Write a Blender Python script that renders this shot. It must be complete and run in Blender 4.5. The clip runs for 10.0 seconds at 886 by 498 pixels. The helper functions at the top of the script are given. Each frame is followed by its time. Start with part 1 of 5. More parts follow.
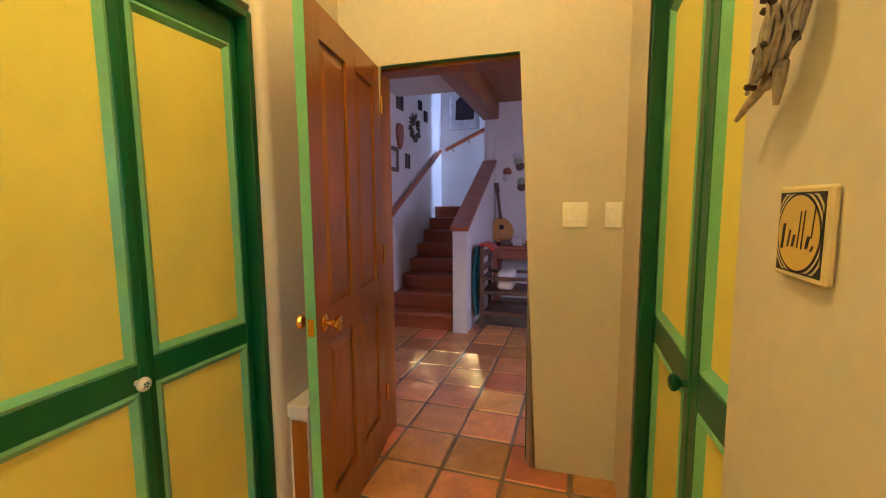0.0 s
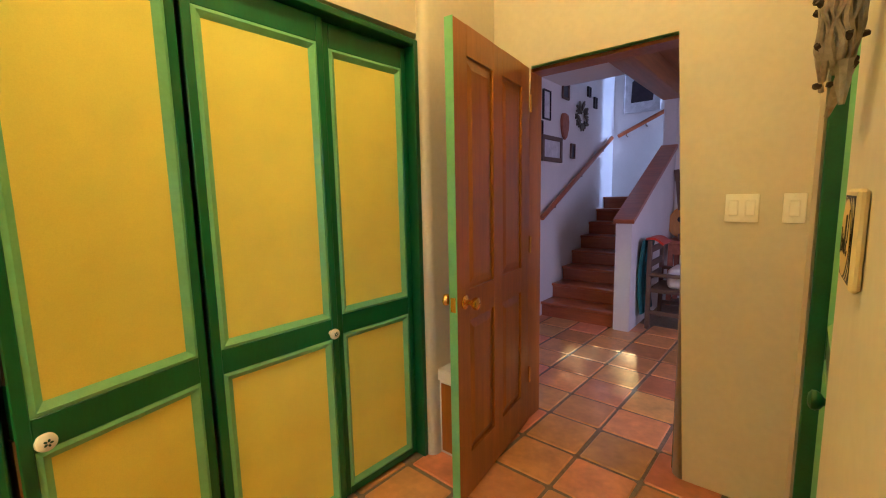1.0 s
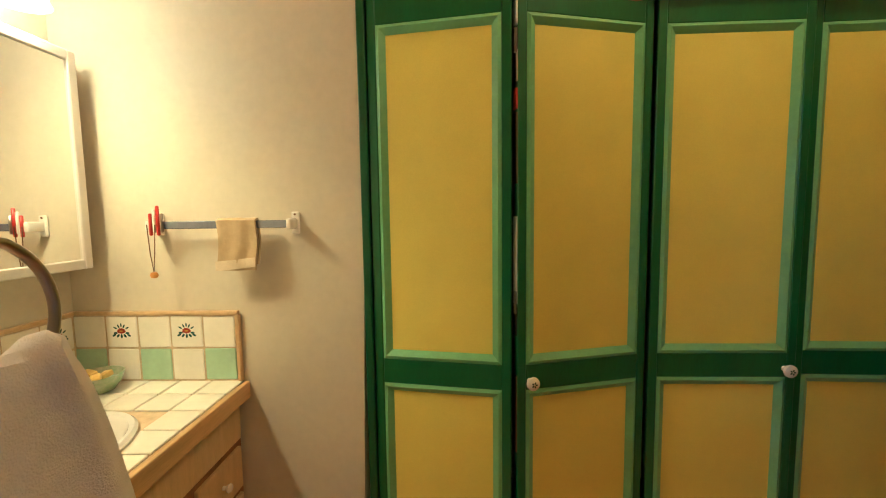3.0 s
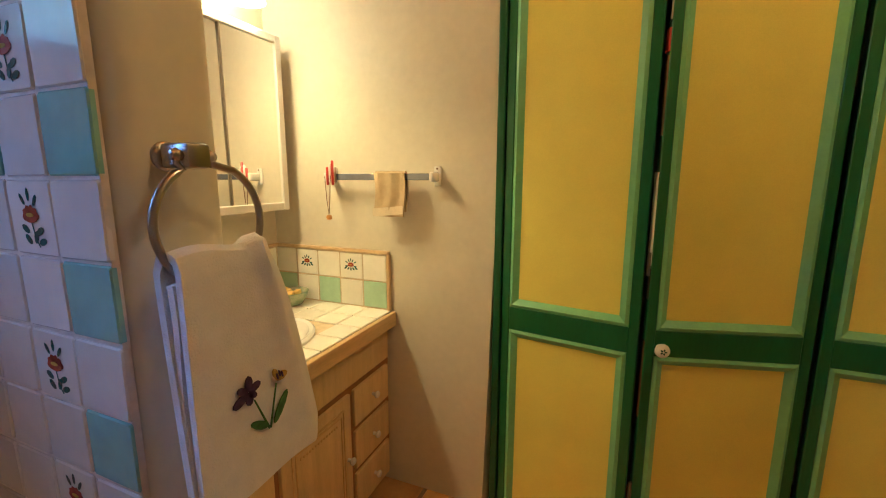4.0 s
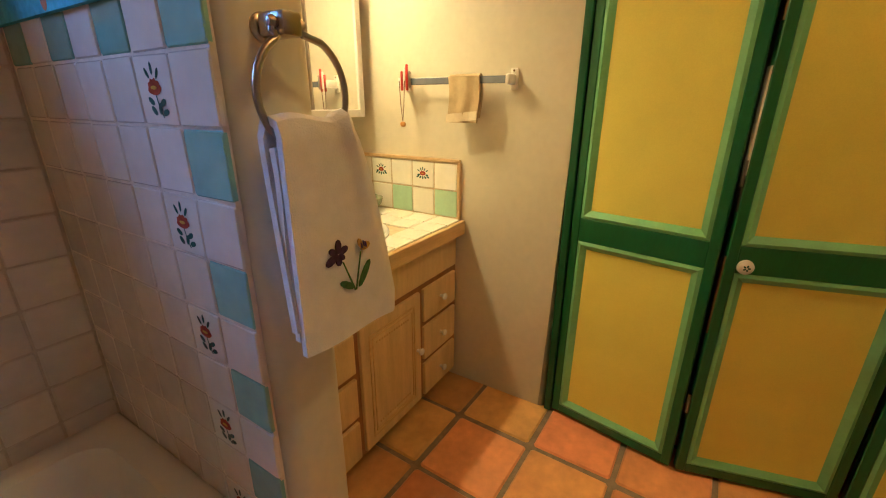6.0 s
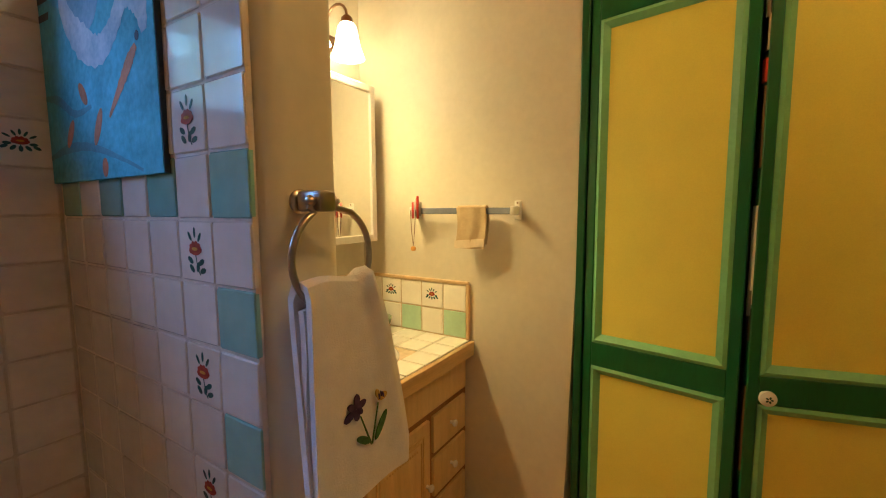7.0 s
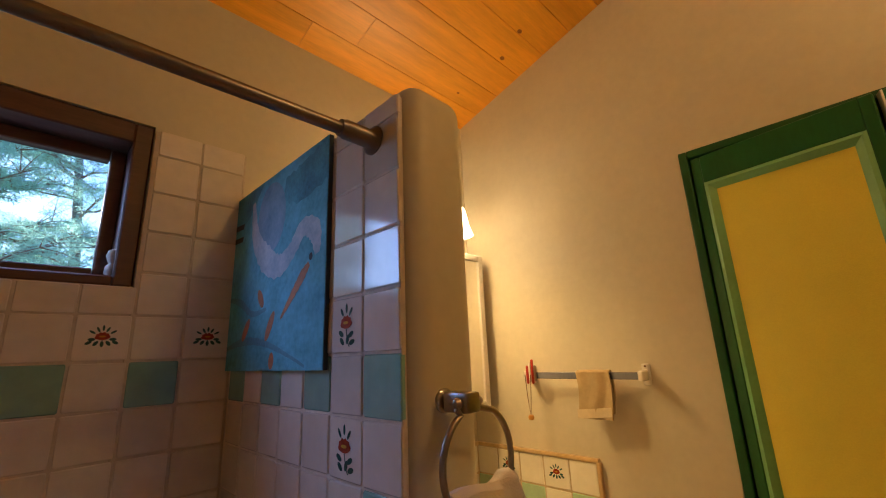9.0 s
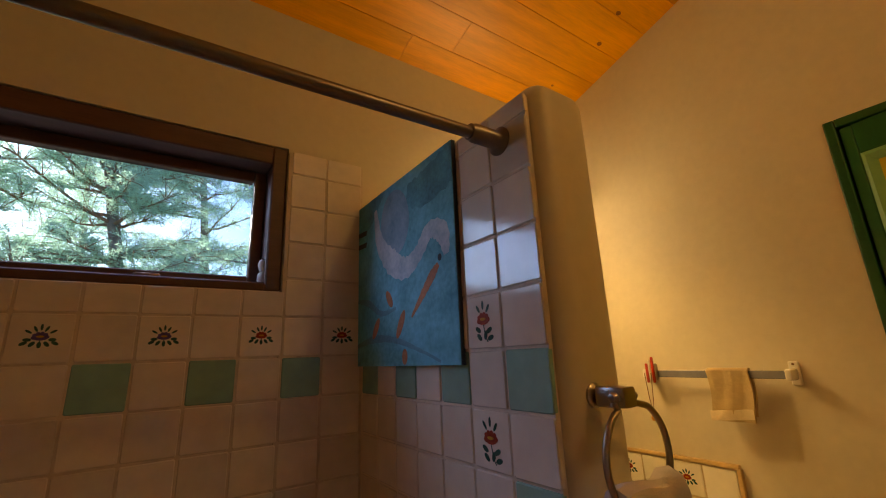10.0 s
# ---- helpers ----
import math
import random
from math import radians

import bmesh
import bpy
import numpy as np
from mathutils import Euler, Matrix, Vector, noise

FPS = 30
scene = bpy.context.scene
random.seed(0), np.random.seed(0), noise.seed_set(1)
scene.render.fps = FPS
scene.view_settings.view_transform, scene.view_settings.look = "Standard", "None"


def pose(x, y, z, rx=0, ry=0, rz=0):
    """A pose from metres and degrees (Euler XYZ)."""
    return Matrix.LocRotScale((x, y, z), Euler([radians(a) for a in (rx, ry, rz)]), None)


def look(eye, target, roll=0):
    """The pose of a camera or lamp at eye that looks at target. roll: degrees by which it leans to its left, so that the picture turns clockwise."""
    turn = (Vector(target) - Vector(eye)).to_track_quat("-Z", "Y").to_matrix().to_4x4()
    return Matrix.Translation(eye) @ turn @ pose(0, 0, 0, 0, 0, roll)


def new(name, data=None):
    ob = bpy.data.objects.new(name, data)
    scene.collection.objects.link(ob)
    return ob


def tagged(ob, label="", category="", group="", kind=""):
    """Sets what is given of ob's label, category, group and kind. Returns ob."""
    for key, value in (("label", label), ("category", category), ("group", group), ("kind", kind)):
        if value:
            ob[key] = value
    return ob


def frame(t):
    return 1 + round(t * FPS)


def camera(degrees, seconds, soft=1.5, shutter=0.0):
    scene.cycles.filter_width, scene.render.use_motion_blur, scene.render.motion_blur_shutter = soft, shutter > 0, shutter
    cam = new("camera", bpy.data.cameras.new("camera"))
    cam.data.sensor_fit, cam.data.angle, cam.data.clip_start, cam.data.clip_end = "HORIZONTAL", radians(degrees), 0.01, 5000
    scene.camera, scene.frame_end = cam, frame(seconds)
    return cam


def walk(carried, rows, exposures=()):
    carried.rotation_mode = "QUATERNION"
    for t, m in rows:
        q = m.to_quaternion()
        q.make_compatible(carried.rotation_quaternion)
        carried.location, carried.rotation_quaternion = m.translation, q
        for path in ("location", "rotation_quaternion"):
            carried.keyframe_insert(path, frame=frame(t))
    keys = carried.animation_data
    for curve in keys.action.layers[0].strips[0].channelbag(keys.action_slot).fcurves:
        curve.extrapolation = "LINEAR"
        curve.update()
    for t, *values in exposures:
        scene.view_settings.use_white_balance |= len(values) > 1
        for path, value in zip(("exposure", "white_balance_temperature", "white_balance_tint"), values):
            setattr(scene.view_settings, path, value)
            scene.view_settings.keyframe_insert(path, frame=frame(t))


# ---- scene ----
cam = camera(93.8, 10.0, soft=1.1)
PATH = [
    (0, (0.36, 0.514, 1.3), (-0.195, 2.423, 1.084), -0.4),
    (0.5, (0.466, 0.441, 1.307), (-0.42, 2.22, 1.085), -0.8),
    (1, (0.556, 0.44, 1.318), (-0.717, 1.962, 1.066), -1.2),
    (1.5, (0.612, 0.451, 1.314), (-1.009, 1.597, 1.071), -1.5),
    (2, (0.588, 0.387, 1.331), (-1.244, 1.16, 1.115), -1.7),
    (2.5, (0.541, 0.317, 1.321), (-1.409, 0.723, 1.136), -1.6),
    (3, (0.541, 0.297, 1.315), (-1.451, 0.235, 1.14), -0.8),
    (3.2, (0.552, 0.295, 1.316), (-1.426, 0.069, 1.128), -0.6),
    (4.3, (0.615, 0.4, 1.259), (-1.135, -0.473, 0.841), -0.0),
    (4.5, (0.622, 0.404, 1.245), (-1.087, -0.502, 0.736), 0.3),
    (5, (0.63, 0.398, 1.206), (-0.987, -0.54, 0.496), 0.5),
    (5.2, (0.632, 0.393, 1.197), (-0.96, -0.548, 0.435), 0.6),
    (6.3, (0.647, 0.366, 1.226), (-0.979, -0.652, 0.66), 0.1),
    (6.5, (0.649, 0.356, 1.248), (-1.002, -0.668, 0.772), 0.3),
    (7, (0.662, 0.363, 1.297), (-1.024, -0.696, 1.102), -0.3),
    (7.5, (0.677, 0.378, 1.335), (-1.004, -0.704, 1.407), -0.9),
    (8, (0.683, 0.389, 1.364), (-0.948, -0.731, 1.659), -1.7),
    (8.5, (0.694, 0.376, 1.381), (-0.835, -0.84, 1.81), -2.1),
    (9, (0.731, 0.328, 1.383), (-0.655, -1.027, 1.875), -2.4),
    (9.5, (0.777, 0.292, 1.383), (-0.445, -1.207, 1.894), -2.5),
    (10, (0.822, 0.276, 1.379), (-0.27, -1.321, 1.884), -2.4),
]
EXPOSURES = [
    (0.0, 3.35, 5400, -22), (1.0, 3.35, 5250, -21), (1.6, 3.32, 4950, -20), (2.0, 3.18, 4800, -15), (2.5, 2.85, 4600, -9), (3.2, 2.4, 4850, -4), (4.5, 2.4, 5200, -3),
    (5.2, 2.63, 5100, -2), (6.5, 2.45, 5600, -7), (7.5, 2.08, 6050, -5), (8.5, 1.75, 6700, 4), (9.2, 1.55, 7200, 10), (10.0, 1.25, 9200, 9),
]
walk(cam, [(t, look(eye, target, roll)) for t, eye, target, roll in PATH], EXPOSURES)

SUN_TO = Vector((0.285, -0.93, 0.36)).normalized()

# ---- world, sun, large lights ----
world = bpy.data.worlds.new("world")
scene.world = world
world.use_nodes = True
wn = world.node_tree.nodes
sky = wn.new("ShaderNodeTexSky")
sky.sky_type, sky.sun_disc = "NISHITA", False
sky.ozone_density, sky.dust_density = 4.0, 0.8
sky.sun_elevation = math.asin(SUN_TO.z)
sky.sun_rotation = math.atan2(SUN_TO.x, SUN_TO.y)
cool = wn.new("ShaderNodeMix")
cool.data_type, cool.blend_type = "RGBA", "MULTIPLY"
cool.inputs[0].default_value = 1.0
cool.inputs[7].default_value = (0.42, 0.70, 1.2, 1)
world.node_tree.links.new(sky.outputs[0], cool.inputs[6])
world.node_tree.links.new(cool.outputs[2], wn["Background"].inputs[0])
wn["Background"].inputs[1].default_value = 0.15


def lamp(name, kind, m, energy, color, **more):
    data = bpy.data.lights.new(name, kind)
    data.energy, data.color = energy, color
    if kind == "SUN":
        data.angle = more["angle"]
    elif kind == "AREA":
        data.shape, data.size, data.size_y = "RECTANGLE", more["size"], more["size_y"]
    else:
        data.shadow_soft_size = more["radius"]
        if kind == "SPOT":
            data.spot_size, data.spot_blend = more["cone"], 0.8
    ob = new(name, data)
    ob.matrix_world = m
    return ob


DAY = (0.30, 0.48, 1.0)
HALL_DAY = (0.76, 0.57, 1.0)
BULB = (1.0, 0.66, 0.27)
lamp("sun", "SUN", look((0, 0, 0), tuple(-SUN_TO)), 5.0, (0.78, 0.88, 1.0), angle=radians(0.5))
# Two unseen panels outside the bath window, added to strengthen the sky's light.
lamp("sky_window_light", "AREA", look((1.0, -2.15, 2.95), (0.85, -0.9, 1.6)), 17.0, DAY, size=1.4, size_y=0.7)
lamp("low_sky_light", "AREA", look((2.05, -2.0, 2.36), (-0.7, 1.2, 0.9)), 5.0, DAY, size=0.9, size_y=0.9)
# Panels added out of view for hall and stair daylight; no windows are built.
lamp("hall_window_light", "AREA", look((1.9, 2.85, 1.5), (-0.7, 4.7, 0.7)), 4.3, HALL_DAY, size=0.9, size_y=1.2)
lamp("stair_window_light", "AREA", look((1.2, 6.53, 2.3), (-1.47, 6.5, 2.1)), 7.5, (0.52, 0.52, 1.0), size=0.35, size_y=1.4)
for bx, watts in ((-0.575, 0.6), (-0.40, 2.4), (-0.225, 5.4)):
    lamp("vanity_bulb", "SPOT", pose(bx, -0.85, 1.897), watts, BULB, radius=0.035, cone=radians(150))
# Unseen ceiling light, inferred from the cactus shadow; also fills the room.
lamp("ceiling_bulb", "POINT", pose(-0.1, 1.05, 2.89), 11.0, BULB, radius=0.09)


# ---- materials ----
def material(name, color, rough=0.6, metal=0.0, vary=0.12, size=6.0, fine=60.0, bump=0.15, rand=0.0, spec=0.5, stretch=None,
             second=None, coat=0.0, emit=None, power=0.0, hue=0.0):
    m = bpy.data.materials.new(name)
    m.use_nodes = True
    nt = m.node_tree
    n, l = nt.nodes, nt.links
    b = n["Principled BSDF"]
    co = n.new("ShaderNodeTexCoord")
    vec = co.outputs["Object"]
    if rand:
        info = n.new("ShaderNodeObjectInfo")
        add = n.new("ShaderNodeVectorMath")
        add.operation = "MULTIPLY_ADD"
        comb = n.new("ShaderNodeCombineXYZ")
        for k in range(3):
            l.new(info.outputs["Random"], comb.inputs[k])
        l.new(comb.outputs[0], add.inputs[0])
        add.inputs[1].default_value = (37, 53, 71)
        l.new(vec, add.inputs[2])
        vec = add.outputs[0]
    if stretch:
        mp = n.new("ShaderNodeMapping")
        mp.inputs["Scale"].default_value = stretch
        l.new(vec, mp.inputs[0])
        vec = mp.outputs[0]
    big, small = n.new("ShaderNodeTexNoise"), n.new("ShaderNodeTexNoise")
    big.inputs["Scale"].default_value, small.inputs["Scale"].default_value = size, fine
    big.inputs["Detail"].default_value, small.inputs["Detail"].default_value = 4, 3
    l.new(vec, big.inputs["Vector"])
    l.new(vec, small.inputs["Vector"])
    mixf = n.new("ShaderNodeMix")
    mixf.inputs[0].default_value = 0.35
    l.new(big.outputs[0], mixf.inputs[2])
    l.new(small.outputs[0], mixf.inputs[3])
    ramp = n.new("ShaderNodeValToRGB")
    lo = second or tuple(c * (1 - vary) for c in color)
    hi = tuple(min(1, c * (1 + vary)) for c in color)
    ramp.color_ramp.elements[0].position, ramp.color_ramp.elements[1].position = 0.32, 0.68
    ramp.color_ramp.elements[0].color, ramp.color_ramp.elements[1].color = (*lo, 1), (*hi, 1)
    l.new(mixf.outputs[0], ramp.inputs[0])
    out = ramp.outputs[0]
    if rand:
        hsv = n.new("ShaderNodeHueSaturation")
        mr = n.new("ShaderNodeMapRange")
        mr.inputs[3].default_value, mr.inputs[4].default_value = 1 - rand, 1 + rand
        l.new(info.outputs["Random"], mr.inputs[0])
        l.new(mr.outputs[0], hsv.inputs["Value"])
        l.new(out, hsv.inputs["Color"])
        if hue:
            spin, hr = n.new("ShaderNodeMath"), n.new("ShaderNodeMapRange")
            spin.operation = "FRACT"
            mul = n.new("ShaderNodeMath")
            mul.operation = "MULTIPLY"
            mul.inputs[1].default_value = 7.31
            l.new(info.outputs["Random"], mul.inputs[0])
            l.new(mul.outputs[0], spin.inputs[0])
            hr.inputs[3].default_value, hr.inputs[4].default_value = 0.5 - hue, 0.5 + hue
            l.new(spin.outputs[0], hr.inputs[0])
            l.new(hr.outputs[0], hsv.inputs["Hue"])
        out = hsv.outputs[0]
    l.new(out, b.inputs["Base Color"])
    b.inputs["Roughness"].default_value, b.inputs["Metallic"].default_value = rough, metal
    b.inputs["Specular IOR Level"].default_value = spec
    b.inputs["Coat Weight"].default_value = coat
    b.inputs["Coat Roughness"].default_value = 0.08
    if bump:
        bp = n.new("ShaderNodeBump")
        bp.inputs["Strength"].default_value, bp.inputs["Distance"].default_value = bump, 0.004
        l.new(mixf.outputs[0], bp.inputs["Height"])
        l.new(bp.outputs[0], b.inputs["Normal"])
    if emit:
        b.inputs["Emission Color"].default_value = (*emit, 1)
        b.inputs["Emission Strength"].default_value = power
    return m


PLASTER = material("cream plaster", (0.63, 0.565, 0.44), 0.5, vary=0.07, size=2.2, fine=38, bump=0.3, spec=0.4)
WHITEP = material("white plaster", (0.74, 0.71, 0.68), 0.8, vary=0.05, size=3, fine=40, bump=0.3, spec=0.2)
# Darker copy of the cream plaster: the closets' shade put into its colour.
CLOSETW = material("plaster darkened for closet shade", (0.4, 0.35, 0.28), 0.9, vary=0.1)
GREEN = material("dark green paint", (0.012, 0.115, 0.035), 0.33, vary=0.18, size=9, fine=120, bump=0.12, stretch=(1, 1, 0.25))
GREEND = material("worn frame paint", (0.010, 0.085, 0.028), 0.38, vary=0.25, size=9, fine=110, bump=0.2)
LIME = material("light green paint", (0.20, 0.47, 0.21), 0.38, vary=0.10, size=10, fine=90, bump=0.08)
PRIMER = material("chipped bare wood", (0.36, 0.15, 0.05), 0.8, vary=0.3, size=30, bump=0.4)
YELLOW = material("yellow panel paint", (0.80, 0.69, 0.115), 0.5, vary=0.07, size=4, fine=340, bump=0.3, spec=0.35)
DOORWOOD = material("varnished pine door", (0.33, 0.11, 0.012), 0.3, vary=0.22, size=5, fine=40, bump=0.07, stretch=(7, 7, 0.5), coat=0.25)
OAK = material("pickled oak", (0.62, 0.44, 0.21), 0.45, vary=0.16, size=5, fine=70, bump=0.1, stretch=(6, 6, 0.6))
FACEF = material("reddish oak face frame", (0.27, 0.115, 0.04), 0.5, vary=0.2, size=6, fine=60, stretch=(6, 6, 0.6))
OAKD = material("oak edge", (0.60, 0.40, 0.17), 0.4, vary=0.2, size=6, fine=60, bump=0.1, stretch=(0.6, 6, 6))
PLANK = material("knotty pine board", (0.82, 0.36, 0.035), 0.36, vary=0.16, size=4, fine=30, bump=0.08, rand=0.14, stretch=(0.6, 7, 7))
KNOT = material("pine knot", (0.34, 0.11, 0.02), 0.5, vary=0.3, size=40)
STAIRW = material("stair wood", (0.36, 0.10, 0.035), 0.3, vary=0.25, size=5, fine=40, bump=0.08, stretch=(0.6, 6, 6), coat=0.2)
BEAMW = material("beam wood", (0.30, 0.12, 0.035), 0.5, vary=0.25, size=4, fine=40, stretch=(6, 0.5, 6))
CHAIRW = material("grey weathered wood", (0.13, 0.075, 0.05), 0.55, vary=0.25, size=8, fine=60)
DARKW = material("dark window wood", (0.10, 0.042, 0.030), 0.5, vary=0.3, size=8, fine=60, stretch=(0.6, 5, 5), bump=0.2)
SALTILLO = material("saltillo tile", (0.60, 0.27, 0.105), 0.33, vary=0.22, size=7, fine=30, bump=0.3, rand=0.25, coat=0.2, hue=0.022)
GROUT = material("floor grout", (0.22, 0.165, 0.12), 0.85, vary=0.2, size=30, bump=0.4)
TILEW = material("white glazed tile", (0.70, 0.62, 0.55), 0.12, vary=0.08, size=9, fine=30, bump=0.16, rand=0.09, spec=0.7, coat=0.3)
TILEM = material("satin white tile", (0.70, 0.62, 0.55), 0.42, vary=0.10, size=9, fine=30, bump=0.16, rand=0.09)
TILEC = material("cream glazed tile", (0.84, 0.80, 0.70), 0.14, vary=0.05, size=12, fine=40, bump=0.12, rand=0.05, spec=0.6)
TILEG = material("aqua glazed tile", (0.22, 0.42, 0.37), 0.10, vary=0.14, size=10, fine=30, bump=0.14, rand=0.14, spec=0.8, coat=0.5)
CGROUT = material("tan worktop grout", (0.58, 0.45, 0.29), 0.85, vary=0.15, size=40, bump=0.3)
TGROUT = material("tile grout", (0.60, 0.51, 0.43), 0.85, vary=0.12, size=40, bump=0.3)
CAPT = material("terracotta edge tile", (0.62, 0.43, 0.22), 0.35, vary=0.15, size=20)
PETAL = material("red glaze", (0.33, 0.05, 0.03), 0.2, vary=0.25, size=60)
PETALB = material("violet glaze", (0.10, 0.07, 0.22), 0.2, vary=0.25, size=60)
LEAFG = material("dark green glaze", (0.025, 0.085, 0.075), 0.2, vary=0.25, size=60)
GOLDG = material("ochre glaze", (0.60, 0.30, 0.05), 0.2, vary=0.2, size=60)
ENAMEL = material("white enamel", (0.80, 0.78, 0.76), 0.12, vary=0.02, bump=0.02)
PORCEL = material("white porcelain", (0.78, 0.74, 0.68), 0.2, vary=0.04, bump=0.02)
SWITCHP = material("ivory plastic", (0.90, 0.88, 0.82), 0.4, vary=0.03, bump=0.02)
WHITEW = material("white painted wood", (0.74, 0.70, 0.66), 0.45, vary=0.04, bump=0.06)
BRASS = material("polished brass", (0.80, 0.50, 0.16), 0.16, 1.0, vary=0.06, bump=0.02)
NICKEL = material("brushed nickel", (0.40, 0.35, 0.31), 0.28, 1.0, vary=0.08, size=40, bump=0.04)
BRONZE = material("bronze", (0.22, 0.13, 0.08), 0.35, 1.0, vary=0.1)
RODM = material("grey shower rod", (0.20, 0.17, 0.16), 0.35, 0.7, vary=0.1)
BARM = material("steel blue bar", (0.26, 0.28, 0.36), 0.25, 0.6, vary=0.08, stretch=(1, 8, 1))
TERRY = material("white terry cloth", (0.74, 0.70, 0.70), 0.95, vary=0.06, size=30, fine=420, bump=1.0, spec=0.1)
CLOTHT = material("tan terry cloth", (0.50, 0.38, 0.22), 0.95, vary=0.10, size=40, fine=420, bump=1.0, spec=0.1)
CLOTHL = material("cream hem", (0.68, 0.57, 0.40), 0.95, vary=0.08, size=60, fine=300, bump=0.6, spec=0.1)
THREADP = material("purple thread", (0.05, 0.02, 0.07), 0.8, vary=0.4, size=120, bump=0.6)
THREADG = material("green thread", (0.05, 0.13, 0.035), 0.8, vary=0.4, size=120, bump=0.6)
THREADY = material("gold thread", (0.45, 0.27, 0.05), 0.8, vary=0.4, size=120, bump=0.6)
RED = material("red plastic", (0.50, 0.035, 0.02), 0.35, vary=0.1)
AMBER = material("amber bead", (0.62, 0.28, 0.05), 0.3, vary=0.1)
BLACK = material("black ink", (0.014, 0.010, 0.010), 0.5, vary=0.2)
SIGNY = material("mustard sign face", (0.62, 0.42, 0.07), 0.35, vary=0.06)
SIGNC = material("cream sign edge", (0.66, 0.55, 0.30), 0.45, vary=0.08)
CHOLLA = material("weathered cactus wood", (0.36, 0.30, 0.24), 0.85, vary=0.35, size=30, fine=120, bump=0.8)
CHOLLAD = material("dark spine stub", (0.05, 0.03, 0.025), 0.8, vary=0.3)
CANVAS = material("blue painted canvas", (0.10, 0.37, 0.47), 0.75, vary=0.5, size=9, fine=70, bump=1.6, second=(0.04, 0.25, 0.33))
CANVASD = material("teal painted canvas", (0.08, 0.27, 0.35), 0.7, vary=0.3, size=9, fine=110, bump=1.0)
CANVASW = material("pale painted canvas", (0.46, 0.50, 0.53), 0.75, vary=0.3, size=14, fine=80, bump=1.6, second=(0.24, 0.36, 0.46))
CANVASO = material("orange painted canvas", (0.47, 0.17, 0.07), 0.7, vary=0.25, size=16, fine=110, bump=1.0)
CANVASE = material("dark canvas edge", (0.035, 0.05, 0.06), 0.8, vary=0.2)
SHADE = material("frosted lamp glass", (0.9, 0.85, 0.75), 0.5, vary=0.02, bump=0.0, emit=(1.0, 0.76, 0.44), power=3.2)
GLOBE = material("frosted globe glass", (0.9, 0.85, 0.75), 0.5, vary=0.02, bump=0.0, emit=(1.0, 0.74, 0.40), power=1.5)
# Bark and needle colours are paled to stand in for bright haze and backlight.
BARK = material("pine bark", (0.28, 0.23, 0.20), 0.9, vary=0.35, size=14, fine=60, bump=0.8)
BARKD = material("dead branch", (0.36, 0.20, 0.14), 0.9, vary=0.3, size=14)
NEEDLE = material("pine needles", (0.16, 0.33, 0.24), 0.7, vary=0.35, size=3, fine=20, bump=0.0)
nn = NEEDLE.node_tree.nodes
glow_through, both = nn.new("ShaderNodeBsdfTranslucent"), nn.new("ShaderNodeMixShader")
# tint lifted above real foliage, for the backlit look
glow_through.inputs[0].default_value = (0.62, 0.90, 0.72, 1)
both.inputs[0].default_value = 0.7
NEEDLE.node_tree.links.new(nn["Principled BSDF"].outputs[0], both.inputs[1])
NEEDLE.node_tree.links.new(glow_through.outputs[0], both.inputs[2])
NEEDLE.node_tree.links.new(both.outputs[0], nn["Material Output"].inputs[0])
EARTH = material("dry earth", (0.28, 0.20, 0.13), 0.95, vary=0.25, size=2, fine=25, bump=0.6)
FABRIC = material("dark woven throw", (0.10, 0.07, 0.07), 0.9, vary=0.4, size=30, bump=0.6)
TEALF = material("teal woven throw", (0.03, 0.13, 0.13), 0.9, vary=0.4, size=30, bump=0.6)
GUITARW = material("honey guitar top", (0.52, 0.24, 0.07), 0.25, vary=0.15, stretch=(6, 6, 0.6), coat=0.3)
MASKR = material("carved red wood", (0.34, 0.12, 0.07), 0.6, vary=0.3, size=20)
PICW = material("pale print", (0.60, 0.58, 0.58), 0.5, vary=0.2, size=12)
PICD = material("dark print", (0.03, 0.02, 0.025), 0.4, vary=0.4, size=12)
DISHG = material("green glazed dish", (0.12, 0.20, 0.09), 0.2, vary=0.5, size=22, second=(0.5, 0.46, 0.36))
SOAPY = material("yellow soap", (0.62, 0.42, 0.10), 0.4, vary=0.15, size=30)
HINGE = material("steel hinge", (0.25, 0.22, 0.18), 0.4, 0.9, vary=0.2)


def glass_material():
    m = bpy.data.materials.new("window glass")
    m.use_nodes = True
    b = m.node_tree.nodes["Principled BSDF"]
    b.inputs["Transmission Weight"].default_value, b.inputs["Roughness"].default_value = 1.0, 0.0
    b.inputs["IOR"].default_value = 1.03
    return m


def mirror_material():
    m = bpy.data.materials.new("mirror silver")
    m.use_nodes = True
    b = m.node_tree.nodes["Principled BSDF"]
    b.inputs["Base Color"].default_value = (0.86, 0.86, 0.84, 1)
    b.inputs["Metallic"].default_value, b.inputs["Roughness"].default_value = 1.0, 0.02
    return m


GLASS, MIRROR = glass_material(), mirror_material()


# ---- mesh helpers ----
PLACE = {}


def mesh_of(name, bm, mats):
    me = bpy.data.meshes.new(name)
    bmesh.ops.recalc_face_normals(bm, faces=bm.faces)
    bm.to_mesh(me)
    bm.free()
    for m in mats if isinstance(mats, (list, tuple)) else [mats]:
        me.materials.append(m)
    return me


def smooth(me, angle=40):
    for p in me.polygons:
        p.use_smooth = True
    me.set_sharp_from_angle(angle=radians(angle))
    return me


